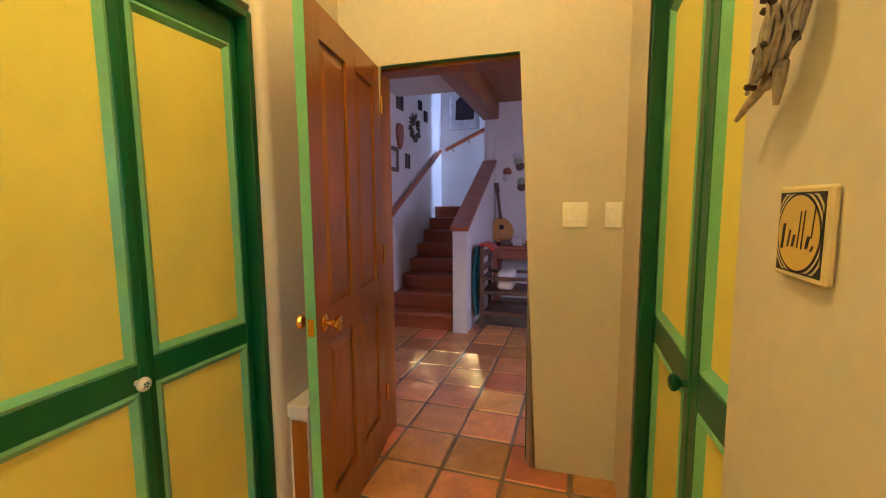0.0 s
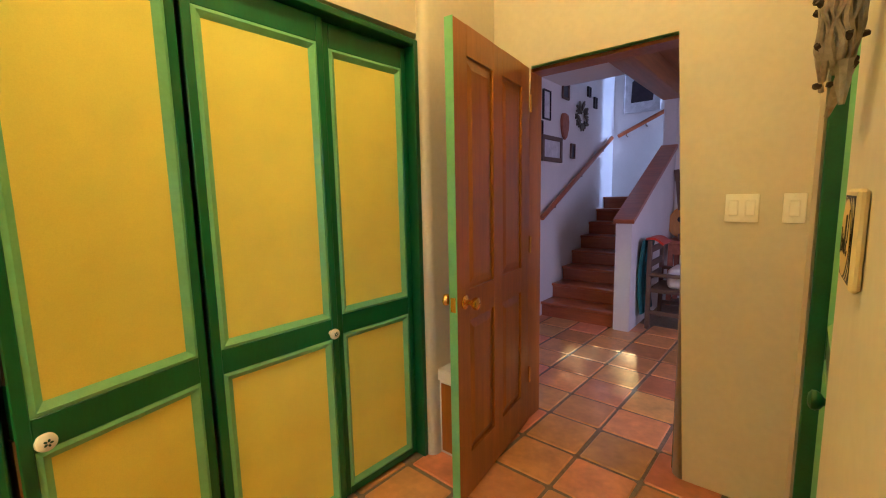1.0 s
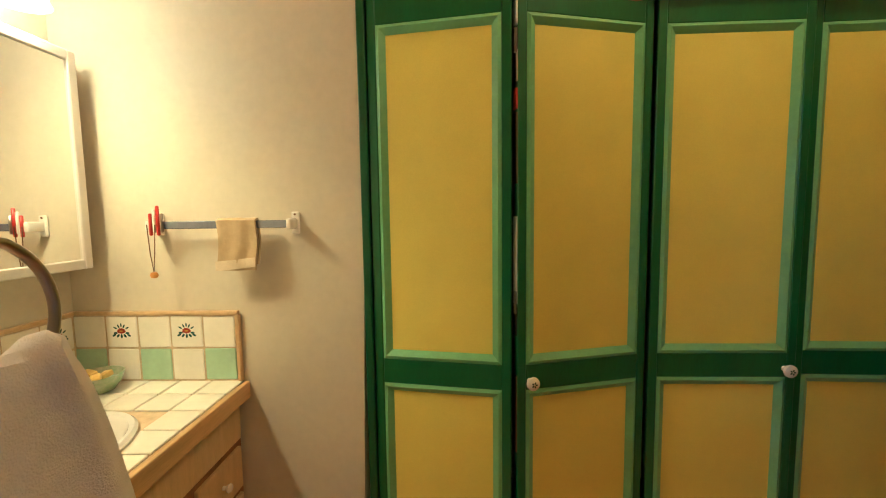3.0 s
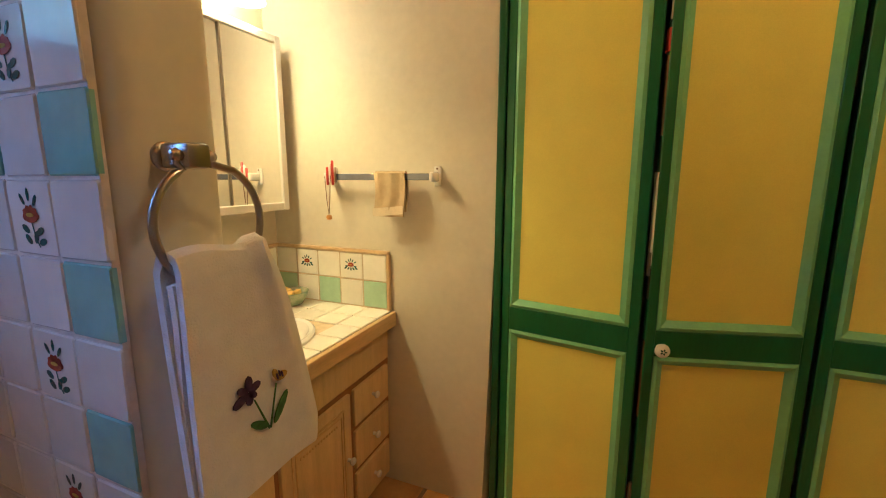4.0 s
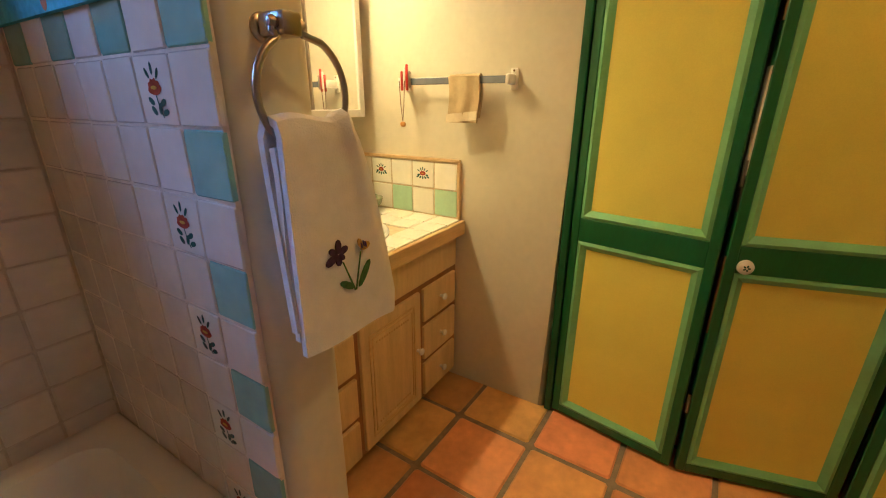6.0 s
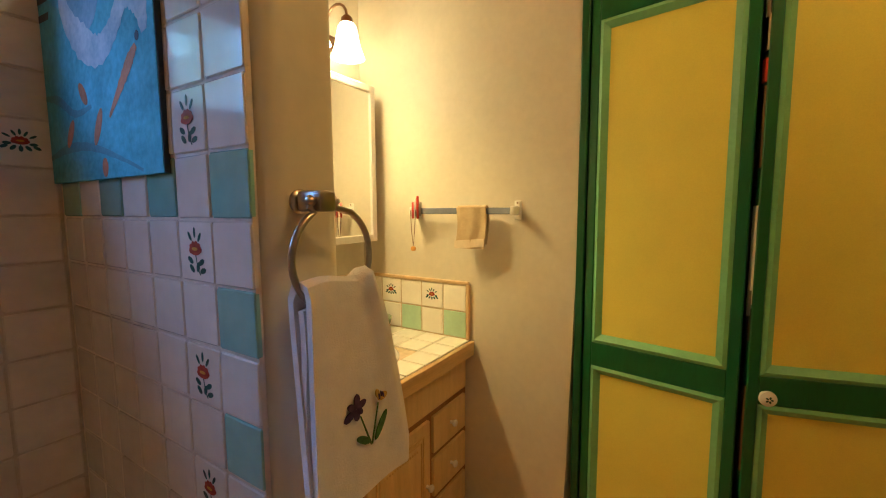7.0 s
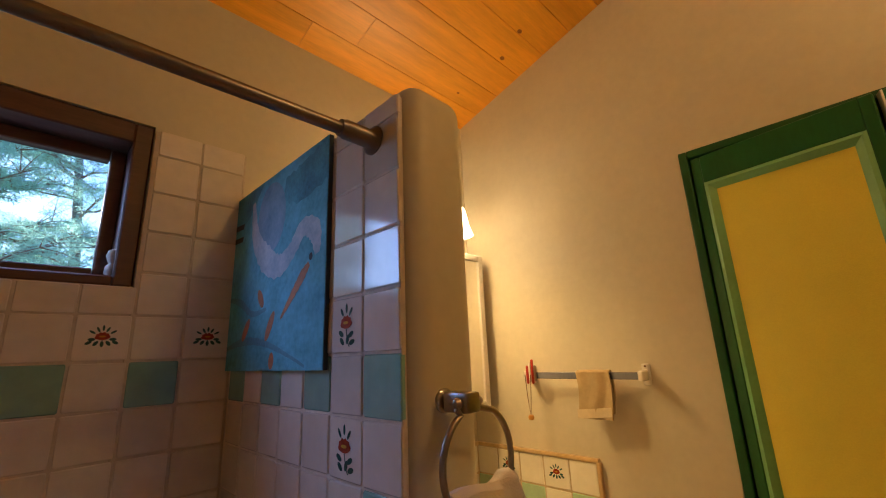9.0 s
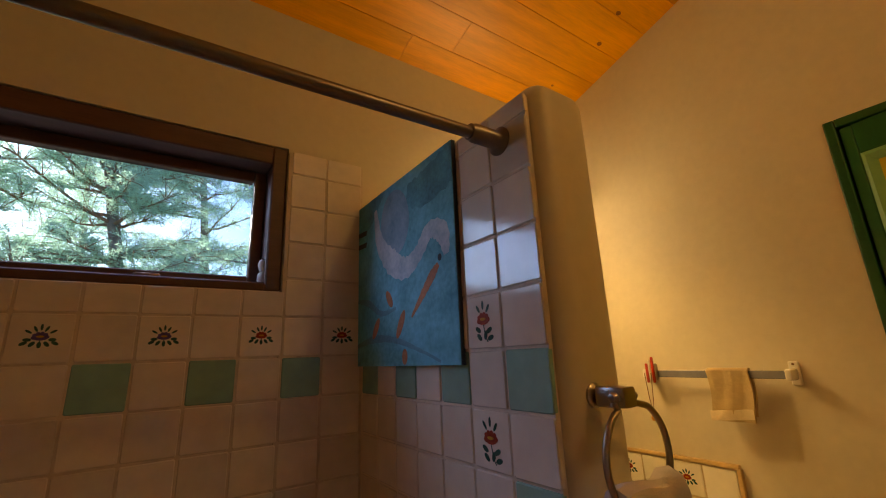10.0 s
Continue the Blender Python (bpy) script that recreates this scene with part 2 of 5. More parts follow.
def thing(name, base, label, category, group="", kind=""):
    """An Empty at the base of a thing; base is a place or a pose."""
    ob = new(name)
    m = base if isinstance(base, Matrix) else Matrix.Translation(base)
    ob.matrix_world = m
    ob.empty_display_size = 0.05
    PLACE[ob.name] = m
    return tagged(ob, label, category, group, kind)


def part(name, bm, mats, parent, label="", local=False, soft=True):
    """One mesh under a thing or a part. The bmesh is in the world, or with local in the thing's own space."""
    m = PLACE.get(parent.name, Matrix.Identity(4))
    if not local:
        bm.transform(m.inverted())
    me = mesh_of(name, bm, mats)
    if soft:
        smooth(me)
    ob = new(name, me)
    ob.parent = parent
    PLACE[ob.name] = m
    return tagged(ob, label)


def solid(name, bm, mats, label, category="", group="", kind="", soft=True):
    """A thing that is one mesh."""
    me = mesh_of(name, bm, mats)
    if soft:
        smooth(me)
    ob = new(name, me)
    PLACE[ob.name] = Matrix.Identity(4)
    return tagged(ob, label, category, group, kind)


def BM():
    return bmesh.new()


def box(bm, x0, x1, y0, y1, z0, z1, r=0.0, seg=2, m=None, mi=0):
    vs = [bm.verts.new((x, y, z)) for x in (x0, x1) for y in (y0, y1) for z in (z0, z1)]
    quads = ((0, 1, 3, 2), (4, 6, 7, 5), (0, 4, 5, 1), (2, 3, 7, 6), (0, 2, 6, 4), (1, 5, 7, 3))
    fs = [bm.faces.new([vs[i] for i in q]) for q in quads]
    if m is not None:
        for v in vs:
            v.co = m @ v.co
    if r:
        edges = {e for f in fs for e in f.edges}
        out = bmesh.ops.bevel(bm, geom=list(edges), offset=r, segments=seg, affect="EDGES", profile=0.5)
        fs = [f for f in bm.faces if f in set(out["faces"]) or f.is_valid and f in fs] if mi else []
    for f in fs:
        f.material_index = mi
    return bm


def lathe(bm, profile, m=None, n=20, mi=0):
    """Turns (radius, height) pairs round z."""
    m = m or Matrix.Identity(4)
    rings = []
    for r, z in profile:
        if r < 1e-5:
            rings.append([bm.verts.new(m @ Vector((0, 0, z)))])
        else:
            rings.append([bm.verts.new(m @ Vector((r * math.cos(2 * math.pi * k / n), r * math.sin(2 * math.pi * k / n), z))) for k in range(n)])
    for a, b in zip(rings, rings[1:]):
        for k in range(n):
            j = (k + 1) % n
            if len(a) == 1 and len(b) == 1:
                continue
            vs = [a[0], b[j], b[k]] if len(a) == 1 else [a[k], a[j], b[0]] if len(b) == 1 else [a[k], a[j], b[j], b[k]]
            bm.faces.new(vs).material_index = mi
    for ring in (rings[0], rings[-1]):
        if len(ring) > 2:
            bm.faces.new(ring).material_index = mi
    return bm


def tube(bm, pts, radius, n=8, caps=True, mi=0, closed=False):
    """A round tube along points; radius is a number or one for each point."""
    pts = [Vector(p) for p in pts]
    rs = radius if isinstance(radius, (list, tuple)) else [radius] * len(pts)
    rings, up = [], Vector((0.13, 0.21, 0.97))
    for i, p in enumerate(pts):
        a = pts[i - 1] if i or closed else p
        b = pts[(i + 1) % len(pts)] if i < len(pts) - 1 or closed else p
        d = (b - a).normalized()
        if abs(d.dot(up)) > 0.95:
            up = Vector((0.9, 0.3, 0.1))
        u = d.cross(up).normalized()
        v = u.cross(d)
        rings.append([bm.verts.new(p + rs[i] * (math.cos(2 * math.pi * k / n) * u + math.sin(2 * math.pi * k / n) * v)) for k in range(n)])
    pairs = list(zip(rings, rings[1:])) + ([(rings[-1], rings[0])] if closed else [])
    for a, b in pairs:
        for k in range(n):
            bm.faces.new((a[k], a[(k + 1) % n], b[(k + 1) % n], b[k])).material_index = mi
    if caps and not closed:
        bm.faces.new(rings[0]).material_index = mi
        bm.faces.new(rings[-1][::-1]).material_index = mi
    return bm


def slab(bm, outline, depth, m=None, mi=0):
    """Extrudes a flat outline of (u, v), laid in the local xy plane, by depth along z."""
    m = m or Matrix.Identity(4)
    low = [bm.verts.new(m @ Vector((u, v, 0))) for u, v in outline]
    top = [bm.verts.new(m @ Vector((u, v, depth))) for u, v in outline]
    k = len(outline)
    fs = [bm.faces.new(low), bm.faces.new(top[::-1])]
    fs += [bm.faces.new((low[i], low[(i + 1) % k], top[(i + 1) % k], top[i])) for i in range(k)]
    for f in fs:
        f.material_index = mi
    return bm


def oval(cx, cy, rx, ry, n=14, turn=0.0):
    c, s = math.cos(turn), math.sin(turn)
    out = []
    for k in range(n):
        a = 2 * math.pi * k / n
        u, v = rx * math.cos(a), ry * math.sin(a)
        out.append((cx + c * u - s * v, cy + s * u + c * v))
    return out


def round_edges(bm, test, offset, seg=4):
    es = [e for e in bm.edges if test(e.verts[0].co, e.verts[1].co)]
    bmesh.ops.bevel(bm, geom=es, offset=offset, segments=seg, affect="EDGES", profile=0.5)


# frames whose local x, y lie in a wall and z points out of it
def on_x(x, y, z, sign=1):
    """Local x along the wall to the viewer's right, y up, z out of a wall that faces sign * x."""
    return Matrix(((0, 0, sign, x), (sign, 0, 0, y), (0, 1, 0, z), (0, 0, 0, 1)))


def on_y(x, y, z, sign=1):
    """The same for a wall that faces sign * y."""
    return Matrix(((-sign, 0, 0, x), (0, 0, sign, y), (0, 1, 0, z), (0, 0, 0, 1)))


# ---- the plan ----
XW, XE, XP, YS, YN = -0.80, 0.615, 0.285, -1.00, 2.48
YC = 0.77
XFAR = 1.85
XI = 0.122


def ceil_z(y):
    return 2.842 + 0.28 * y


# ---- large structure ----
def wall_west():
    bm = BM()
    y0, y1 = YS - 0.15, 1.9035
    outline = [(y0, 0), (-0.008, 0), (-0.008, 2.024), (y1, 2.024), (y1, ceil_z(y1) + 0.05), (y0, ceil_z(y0) + 0.05)]
    slab(bm, outline, 0.16, Matrix(((0, 0, 1, XW - 0.16), (1, 0, 0, 0), (0, 1, 0, 0), (0, 0, 0, 1))))
    inside = lambda c: abs(c.x - XW) < 1e-4 and -0.03 < c.y < 1.92 and c.z < 2.05
    round_edges(bm, lambda a, b: inside(a) and inside(b) and (a - b).length > 0.3 and max(a.z, b.z) > 1, 0.028)
    return solid("wall_west", bm, PLASTER, "cream plaster wall with rounded edges round the closet", kind="structure")


def wall_north():
    bm = BM()
    x0, x1 = XW - 0.16, 2.3
    outline = [(x0, 0), (-0.575, 0), (-0.575, 2.03), (0.205, 2.03), (0.205, 0), (x1, 0), (x1, 3.55), (x0, 3.55)]
    slab(bm, outline, 0.2, Matrix(((1, 0, 0, 0), (0, 0, 1, YN), (0, 1, 0, 0), (0, 0, 0, 1))))
    inside = lambda c: c.y < YN + 1e-4 and -0.58 < c.x < 0.21 and c.z < 2.04
    round_edges(bm, lambda a, b: inside(a) and inside(b) and max(a.z, b.z) > 1, 0.05, 6)
    return solid("wall_north", bm, PLASTER, "cream plaster wall with a rounded doorway", kind="structure")


def wall_east():
    bm = BM()
    z1 = 3.6
    outline = [(YC, 0), (1.226, 0), (1.226, 2.05), (2.088, 2.05), (2.088, 0), (YN, 0), (YN, z1), (YC, z1)]
    slab(bm, outline, 0.15, Matrix(((0, 0, 1, XE), (1, 0, 0, 0), (0, 1, 0, 0), (0, 0, 0, 1))))
    corner = lambda c: abs(c.x - XE) < 1e-4 and abs(c.y - YC) < 1e-4
    inside = lambda c: abs(c.x - XE) < 1e-4 and 1.2 < c.y < 2.1 and c.z < 2.06
    round_edges(bm, lambda a, b: corner(a) and corner(b), 0.06, 6)
    round_edges(bm, lambda a, b: inside(a) and inside(b) and max(a.z, b.z) > 1, 0.025, 4)
    return solid("wall_east", bm, PLASTER, "cream plaster wall beside the second closet", kind="structure")


def plain_wall(name, x0, x1, y0, y1, z0, z1, mat, label):
    return solid(name, box(BM(), x0, x1, y0, y1, z0, z1), mat, label, kind="structure")


WX0, WX1, WZ0, WZ1 = 0.537, 1.47, 1.585, 2.052


def wall_south():
    bm = BM()
    a, b, z1 = YS - 0.16, YS, 2.75
    for x0, x1, z0, zz in ((XW - 0.16, WX0, -0.03, z1), (WX1, XFAR + 0.1, -0.03, z1), (WX0, WX1, -0.03, WZ0), (WX0, WX1, WZ1, z1)):
        box(bm, x0, x1, a, b, z0, zz)
    return solid("wall_south", bm, PLASTER, "cream plaster outer wall with a high window", kind="structure")


WEST, NORTH, EAST, SOUTH = wall_west(), wall_north(), wall_east(), wall_south()
plain_wall("wall_closet_end", XE + 0.15, XFAR + 0.1, YC, YC + 0.12, 0, 3.6, PLASTER, "cream plaster wall across from the bath")
plain_wall("wall_bath_end", XFAR, XFAR + 0.12, YS - 0.16, YC, 0, 3.3, PLASTER, "cream plaster wall at the end of the bath")


def wall_pier():
    """The thicker wall between the closet and the doorway, with a rounded edge."""
    x1, y0 = XW + 0.045, 1.9035
    bm = box(BM(), XW - 0.16, x1, y0, YN, 0, 3.6)
    edge = lambda c: abs(c.x - x1) < 1e-4 and abs(c.y - y0) < 1e-4
    round_edges(bm, lambda a, b: edge(a) and edge(b), 0.04, 6)
    return solid("wall_pier", bm, PLASTER, "cream plaster pier with a rounded edge behind the open door", kind="structure")


wall_pier()
plain_wall("wall_closet_back", -1.52, -1.42, -0.2, 2.2, 0, 2.5, CLOSETW, "closet back wall, plaster darkened as if in shade")
plain_wall("wall_closet_side", -1.42, XW - 0.16, -0.2, -0.1, 0, 2.5, CLOSETW, "closet side wall, plaster darkened as if in shade")
plain_wall("wall_closet_side_2", -1.42, XW - 0.16, 2.1, 2.2, 0, 2.5, CLOSETW, "closet side wall, plaster darkened as if in shade")
plain_wall("ceiling_closet", -1.52, XW - 0.16, -0.2, 2.2, 2.5, 2.6, CLOSETW, "closet ceiling, plaster darkened as if in shade")
plain_wall("wall_closet_back_2", 1.25, 1.35, YC + 0.12, YN, 0, 2.6, CLOSETW, "closet back wall, plaster darkened as if in shade")


def ceiling():
    bm = BM()
    y, w = YS - 0.02, 0.138
    rng = random.Random(4)
    while y < YN + 0.1:
        y2 = min(y + w, YN + 0.1)
        for x0, x1 in ((XW - 0.1, rng.uniform(-0.2, 1.2)),):
            for a, b in ((x0, x1 - 0.001), (x1 + 0.001, XFAR + 0.1)):
                v0 = len(bm.verts)
                box(bm, a, b, y + 0.0012, y2 - 0.0012, 0, 0.03)
                bm.verts.ensure_lookup_table()
                for v in bm.verts[v0:]:
                    v.co.z += ceil_z(v.co.y)
        y = y2
    box(bm, XW - 0.1, XFAR + 0.1, YS - 0.1, YN + 0.1, 0, 0.05, m=Matrix(((1, 0, 0, 0), (0, 1, 0, 0), (0, 0.28, 1, 2.842 + 0.012), (0, 0, 0, 1))))
    for _ in range(46):
        kx, ky = rng.uniform(-0.75, 1.7), rng.uniform(-0.95, 1.2)
        rr = rng.uniform(0.004, 0.010)
        km = Matrix(((1, 0, 0, kx), (0, 1, 0, ky), (0, 0.28, 1, ceil_z(ky) - 0.0006), (0, 0, 0, 1)))
        slab(bm, oval(0, 0, rr * 1.5, rr, 10), 0.0006, km, 1)
    return solid("ceiling", bm, [PLANK_ISLAND, KNOT], "sloping ceiling of knotty orange pine boards", kind="structure", soft=False)


def plank_island():
    """The board material with a tone for each separate board."""
    m = PLANK.copy()
    m.name = "knotty pine ceiling"
    nt = m.node_tree
    geo = nt.nodes.new("ShaderNodeNewGeometry")
    for link in list(nt.links):
        if link.from_node.type == "OBJECT_INFO":
            to = link.to_socket
            nt.links.remove(link)
            nt.links.new(geo.outputs["Random Per Island"], to)
    return m


PLANK_ISLAND = plank_island()
ceiling()


# ---- hall and stairs, large forms ----
HZ = 2.58
plain_wall("wall_stair", -1.62, -1.47, 2.68, 6.9, 0, 5.0, WHITEP, "white plaster wall beside the stairs")
plain_wall("wall_landing", -1.62, 2.4, 6.75, 6.9, 0, 5.0, WHITEP, "white plaster wall behind the landing")
plain_wall("wall_hall_south", -1.62, XW - 0.16, 2.56, 2.68, 0, HZ + 0.1, WHITEP, "white plaster wall of the hall")
plain_wall("wall_hall_back", -0.555, 2.4, 6.2, 6.3, 0, HZ + 0.06, WHITEP, "white plaster wall at the back of the hall")
plain_wall("wall_hall_east", 2.3, 2.4, 2.48, 6.75, 0, 5.0, WHITEP, "white plaster wall of the hall")
plain_wall("ceiling_hall", -1.47, -0.72, 2.68, 5.0, HZ - 0.08, HZ + 0.1, WHITEP, "white plaster ceiling of the hall")
plain_wall("ceiling_hall_wood", -0.50, 2.3, 2.68, 6.2, HZ + 0.06, HZ + 0.12, BEAMW, "brown wooden ceiling over the back of the hall")
plain_wall("ceiling_stair", -1.62, 2.4, 2.68, 6.9, 5.0, 5.1, WHITEP, "white ceiling above the stairwell")
plain_wall("wall_stairwell_front", -1.47, 2.3, 2.68, 2.78, HZ + 0.1, 5.0, WHITEP, "white plaster wall above the hall")


def stairs():
    st = thing("staircase", (-1.08, 4.5, 0), "straight flight of reddish wooden steps beside a plaster wall", "stairs", kind="structure")
    rise, run, n = 0.158, 0.27, 8
    for i in range(n):
        y, z = 4.53 + run * i, rise * (i + 1)
        part("riser", box(BM(), -1.468, -0.70, y, y + 0.02, z - rise, z - 0.03), STAIRW, st)
        part("tread", box(BM(), -1.468, -0.70, y - 0.03, y + (run + 0.02 if i < n - 1 else 0.22), z - 0.03, z, 0.008), STAIRW, st, "worn varnished wooden tread")
    return st


stairs()


def knee_wall():
    kw = thing("stair_knee_wall", (-0.62, 4.48, 0), "low white plaster wall with a sloping wooden cap beside the stairs", "wall", kind="structure")
    y1 = 6.2
    top0, top1 = 1.03, 1.84
    bm = BM()
    slab(bm, [(4.48, 0), (y1, 0), (y1, top1), (4.48, top0)], 0.145, Matrix(((0, 0, 1, -0.693), (1, 0, 0, 0), (0, 1, 0, 0), (0, 0, 0, 1))))
    part("wall_body", bm, WHITEP, kw)
    bm = BM()
    slab(bm, [(4.46, top0 + 0.002), (y1, top1 + 0.002), (y1, top1 + 0.045), (4.46, top0 + 0.04)], 0.185, Matrix(((0, 0, 1, -0.713), (1, 0, 0, 0), (0, 1, 0, 0), (0, 0, 0, 1))))
    part("cap", bm, STAIRW, kw, "orange-brown wooden cap board")
    post = box(BM(), -0.70, -0.555, 6.2, 6.35, 0, 4.0, 0.01)
    part("post", post, WHITEP, kw)


knee_wall()
solid("ceiling_beam", box(BM(), -0.718, -0.502, 2.69, 6.19, HZ - 0.16, HZ + 0.12, 0.012), BEAMW, "heavy brown wooden ceiling beam above the stairs", "beam", kind="structure")


# ---- the closets ----
def frame_bar(bm, x0, x1, z0, z1, w, y0, y1, r=0.0):
    """Four bars of a rectangular frame in local x and z, mitred square."""
    for a, b, c, d in ((x0, x0 + w, z0, z1), (x1 - w, x1, z0, z1), (x0 + w, x1 - w, z0, z0 + w), (x0 + w, x1 - w, z1 - w, z1)):
        box(bm, a, b, y0, y1, c, d, r, 1)


def closet_leaf(parent, width, knob_x=None, chips=(), hinge_x=None, rail=0.793, knob_mat=None, edge=(), s=0.031):
    """A leaf from its hinge along local x; its front faces local -y."""
    h0, h1, t = 0.012, 1.99, 0.03
    r0, r1 = rail - 0.041, rail + 0.041
    bm = BM()
    box(bm, 0.002, s, 0, t, h0, h1, 0.003, 1)
    box(bm, width - s, width - 0.002, 0, t, h0, h1, 0.003, 1)
    for z0, z1 in ((h0, 0.045), (r0, r1), (1.898, h1)):
        box(bm, s, width - s, 0.001, t - 0.001, z0, z1, 0.002, 1)
    leaf = part("leaf", bm, GREEN, parent, local=True, soft=False)
    for z0, z1 in ((0.045, r0), (r1, 1.898)):
        mb = BM()
        w = 0.031
        outer = [(s, z0), (width - s, z0), (width - s, z1), (s, z1)]
        inner = [(s + w, z0 + w), (width - s - w, z0 + w), (width - s - w, z1 - w), (s + w, z1 - w)]
        steps = [(0.0, 0.003), (0.35, -0.002), (0.6, 0.004), (1.0, 0.014)]
        loops = []
        for f, yy in steps:
            loops.append([mb.verts.new((o[0] + (i[0] - o[0]) * f, yy, o[1] + (i[1] - o[1]) * f)) for o, i in zip(outer, inner)])
        back = [mb.verts.new((o[0], 0.02, o[1])) for o in outer], [mb.verts.new((i[0], 0.02, i[1])) for i in inner]
        seq = [back[0], *loops, back[1]]
        for a, b in zip(seq, seq[1:] + seq[:1]):
            for k in range(4):
                mb.faces.new((a[k], a[(k + 1) % 4], b[(k + 1) % 4], b[k]))
        part("moulding", mb, LIME, leaf, "light green painted moulding", local=True, soft=False)
        pb = box(BM(), s + w - 0.002, width - s - w + 0.002, 0.013, 0.019, z0 + w - 0.002, z1 - w + 0.002)
        part("panel", pb, YELLOW, leaf, "yellow painted panel", local=True, soft=False)
    if knob_x is not None:
        m = Matrix.Translation((knob_x, 0, rail - 0.010)) @ Matrix.Rotation(radians(90), 4, "X")
        kb = lathe(BM(), [(0.009, 0.0), (0.008, 0.012), (0.017, 0.018), (0.0215, 0.026), (0.0205, 0.033), (0.012, 0.0385), (0, 0.0395)], m)
        knob = part("knob", kb, knob_mat or PORCEL, leaf, "white ceramic knob with a painted flower", local=True)
        fb = BM()
        for k in range(0 if knob_mat else 5):
            a = k * 1.2566
            slab(fb, oval(0.006 * math.cos(a), 0.006 * math.sin(a), 0.004, 0.0026, 8, a), 0.0007, m @ Matrix.Translation((0, 0, 0.0388)))
        if not knob_mat:
            part("painted_flower", fb, LEAFG, knob, local=True)
    for cx, cz, w in chips:
        part("paint_chip", slab(BM(), [(cx + w * u, cz + 0.012 * v) for u, v in ((-0.5, 0.2), (-0.3, 0.8), (0.1, 0.5), (0.4, 0.9), (0.5, -0.2), (0.1, -0.6), (-0.4, -0.5))],
             0.0012, Matrix(((1, 0, 0, 0), (0, 0, -1, 0), (0, 1, 0, 0), (0, 0, 0, 1)))), PRIMER, leaf, "chip of bare wood", local=True, soft=False)
    # Added strips imitate the closet's contents showing through the gap.
    for z0, z1, mat in edge:
        part("bare_edge", box(BM(), -0.0025, 0.002, 0.003, t - 0.003, z0, z1), mat, leaf, "colour strip standing in for closet contents in the gap", local=True, soft=False)
    if hinge_x is not None:
        for z in (0.25, 1.0, 1.78):
            part("hinge", lathe(BM(), [(0.005, 0), (0.005, 0.07)], Matrix.Translation((hinge_x, 0.006, z)), 8), HINGE, leaf, "small steel hinge", local=True)
    return leaf


def leaf_pose(ax, ay, bx, by):
    """Local x from a to b; local -y is the front."""
    d = Vector((bx - ax, by - ay, 0))
    return Matrix.Translation((ax, ay, 0)) @ Matrix.Rotation(math.atan2(d.y, d.x), 4, "Z"), d.length


def bifold(label, leaves):
    """Each leaf gets its own pose under one Empty at the first hinge."""
    base = leaves[0]
    door = thing("bifold_door", (base[0], base[1], 0), label, "closet door", "bifold closet doors")
    for ax, ay, bx, by, more in leaves:
        m, w = leaf_pose(ax, ay, bx, by)
        lf = closet_leaf(door, w, **more)
        PLACE[lf.name] = m
        lf.matrix_parent_inverse = Matrix.Identity(4)
        lf.matrix_basis = Matrix.Translation((-base[0], -base[1], 0)) @ m
    return door


bifold("partly folded green-framed closet door with yellow panels and bare chips",
       [(-0.800, 0.022, -0.724, 0.468, {}),
        (-0.724, 0.484, -0.838, 0.930, {"knob_x": 0.042, "chips": ((0.24, 1.975, 0.07), (0.385, 1.965, 0.055)), "hinge_x": -0.004,
         "edge": ((1.86, 1.99, WHITEW), (1.79, 1.855, BLACK), (1.70, 1.79, NICKEL), (1.62, 1.68, RED), (1.40, 1.61, BRONZE), (1.03, 1.30, WHITEW), (0.93, 1.02, BLACK), (0.55, 0.80, BRONZE))})])
bifold("closed green-framed closet door with yellow panels",
       [(-0.838, 0.940, -0.832, 1.424, {"knob_x": 0.444}), (-0.860, 1.434, -0.842, 1.872, {})])
bifold("green-framed closet door with yellow panels in the facing wall",
       [(0.662, 2.050, 0.650, 1.562, {"knob_x": 0.465, "rail": 0.88, "knob_mat": GREEND, "s": 0.045}), (0.650, 1.554, 0.664, 1.250, {"rail": 0.88, "s": 0.045})])


def closet_frame(name, x0, x1, y0, y1, z, w, face):
    fr = thing(name, ((x0 + x1) / 2, (y0 + y1) / 2, 0), "dark green painted closet door frame", "door frame", kind="structure")
    for a, b in ((y0, y0 + w), (y1 - w, y1)):
        bm = box(BM(), x0, x1, a, b, 0, z, 0.004, 2)
        part("jamb", bm, GREEND, fr, soft=False)
    part("head", box(BM(), x0, x1, y0 + w, y1 - w, z - w, z, 0.004, 2), GREEND, fr, soft=False)
    part("stop", box(BM(), (x0 + x1) / 2 - 0.045 * face, (x0 + x1) / 2 - 0.03 * face, y0 + w, y1 - w, z - w - 0.02, z - w), GREEND, fr, soft=False)
    return fr


closet_frame("closet_frame_1", -0.885, -0.792, -0.006, 1.902, 2.022, 0.026, 1)
closet_frame("closet_frame_2", 0.622, 0.70, 1.228, 2.086, 2.048, 0.03, -1)


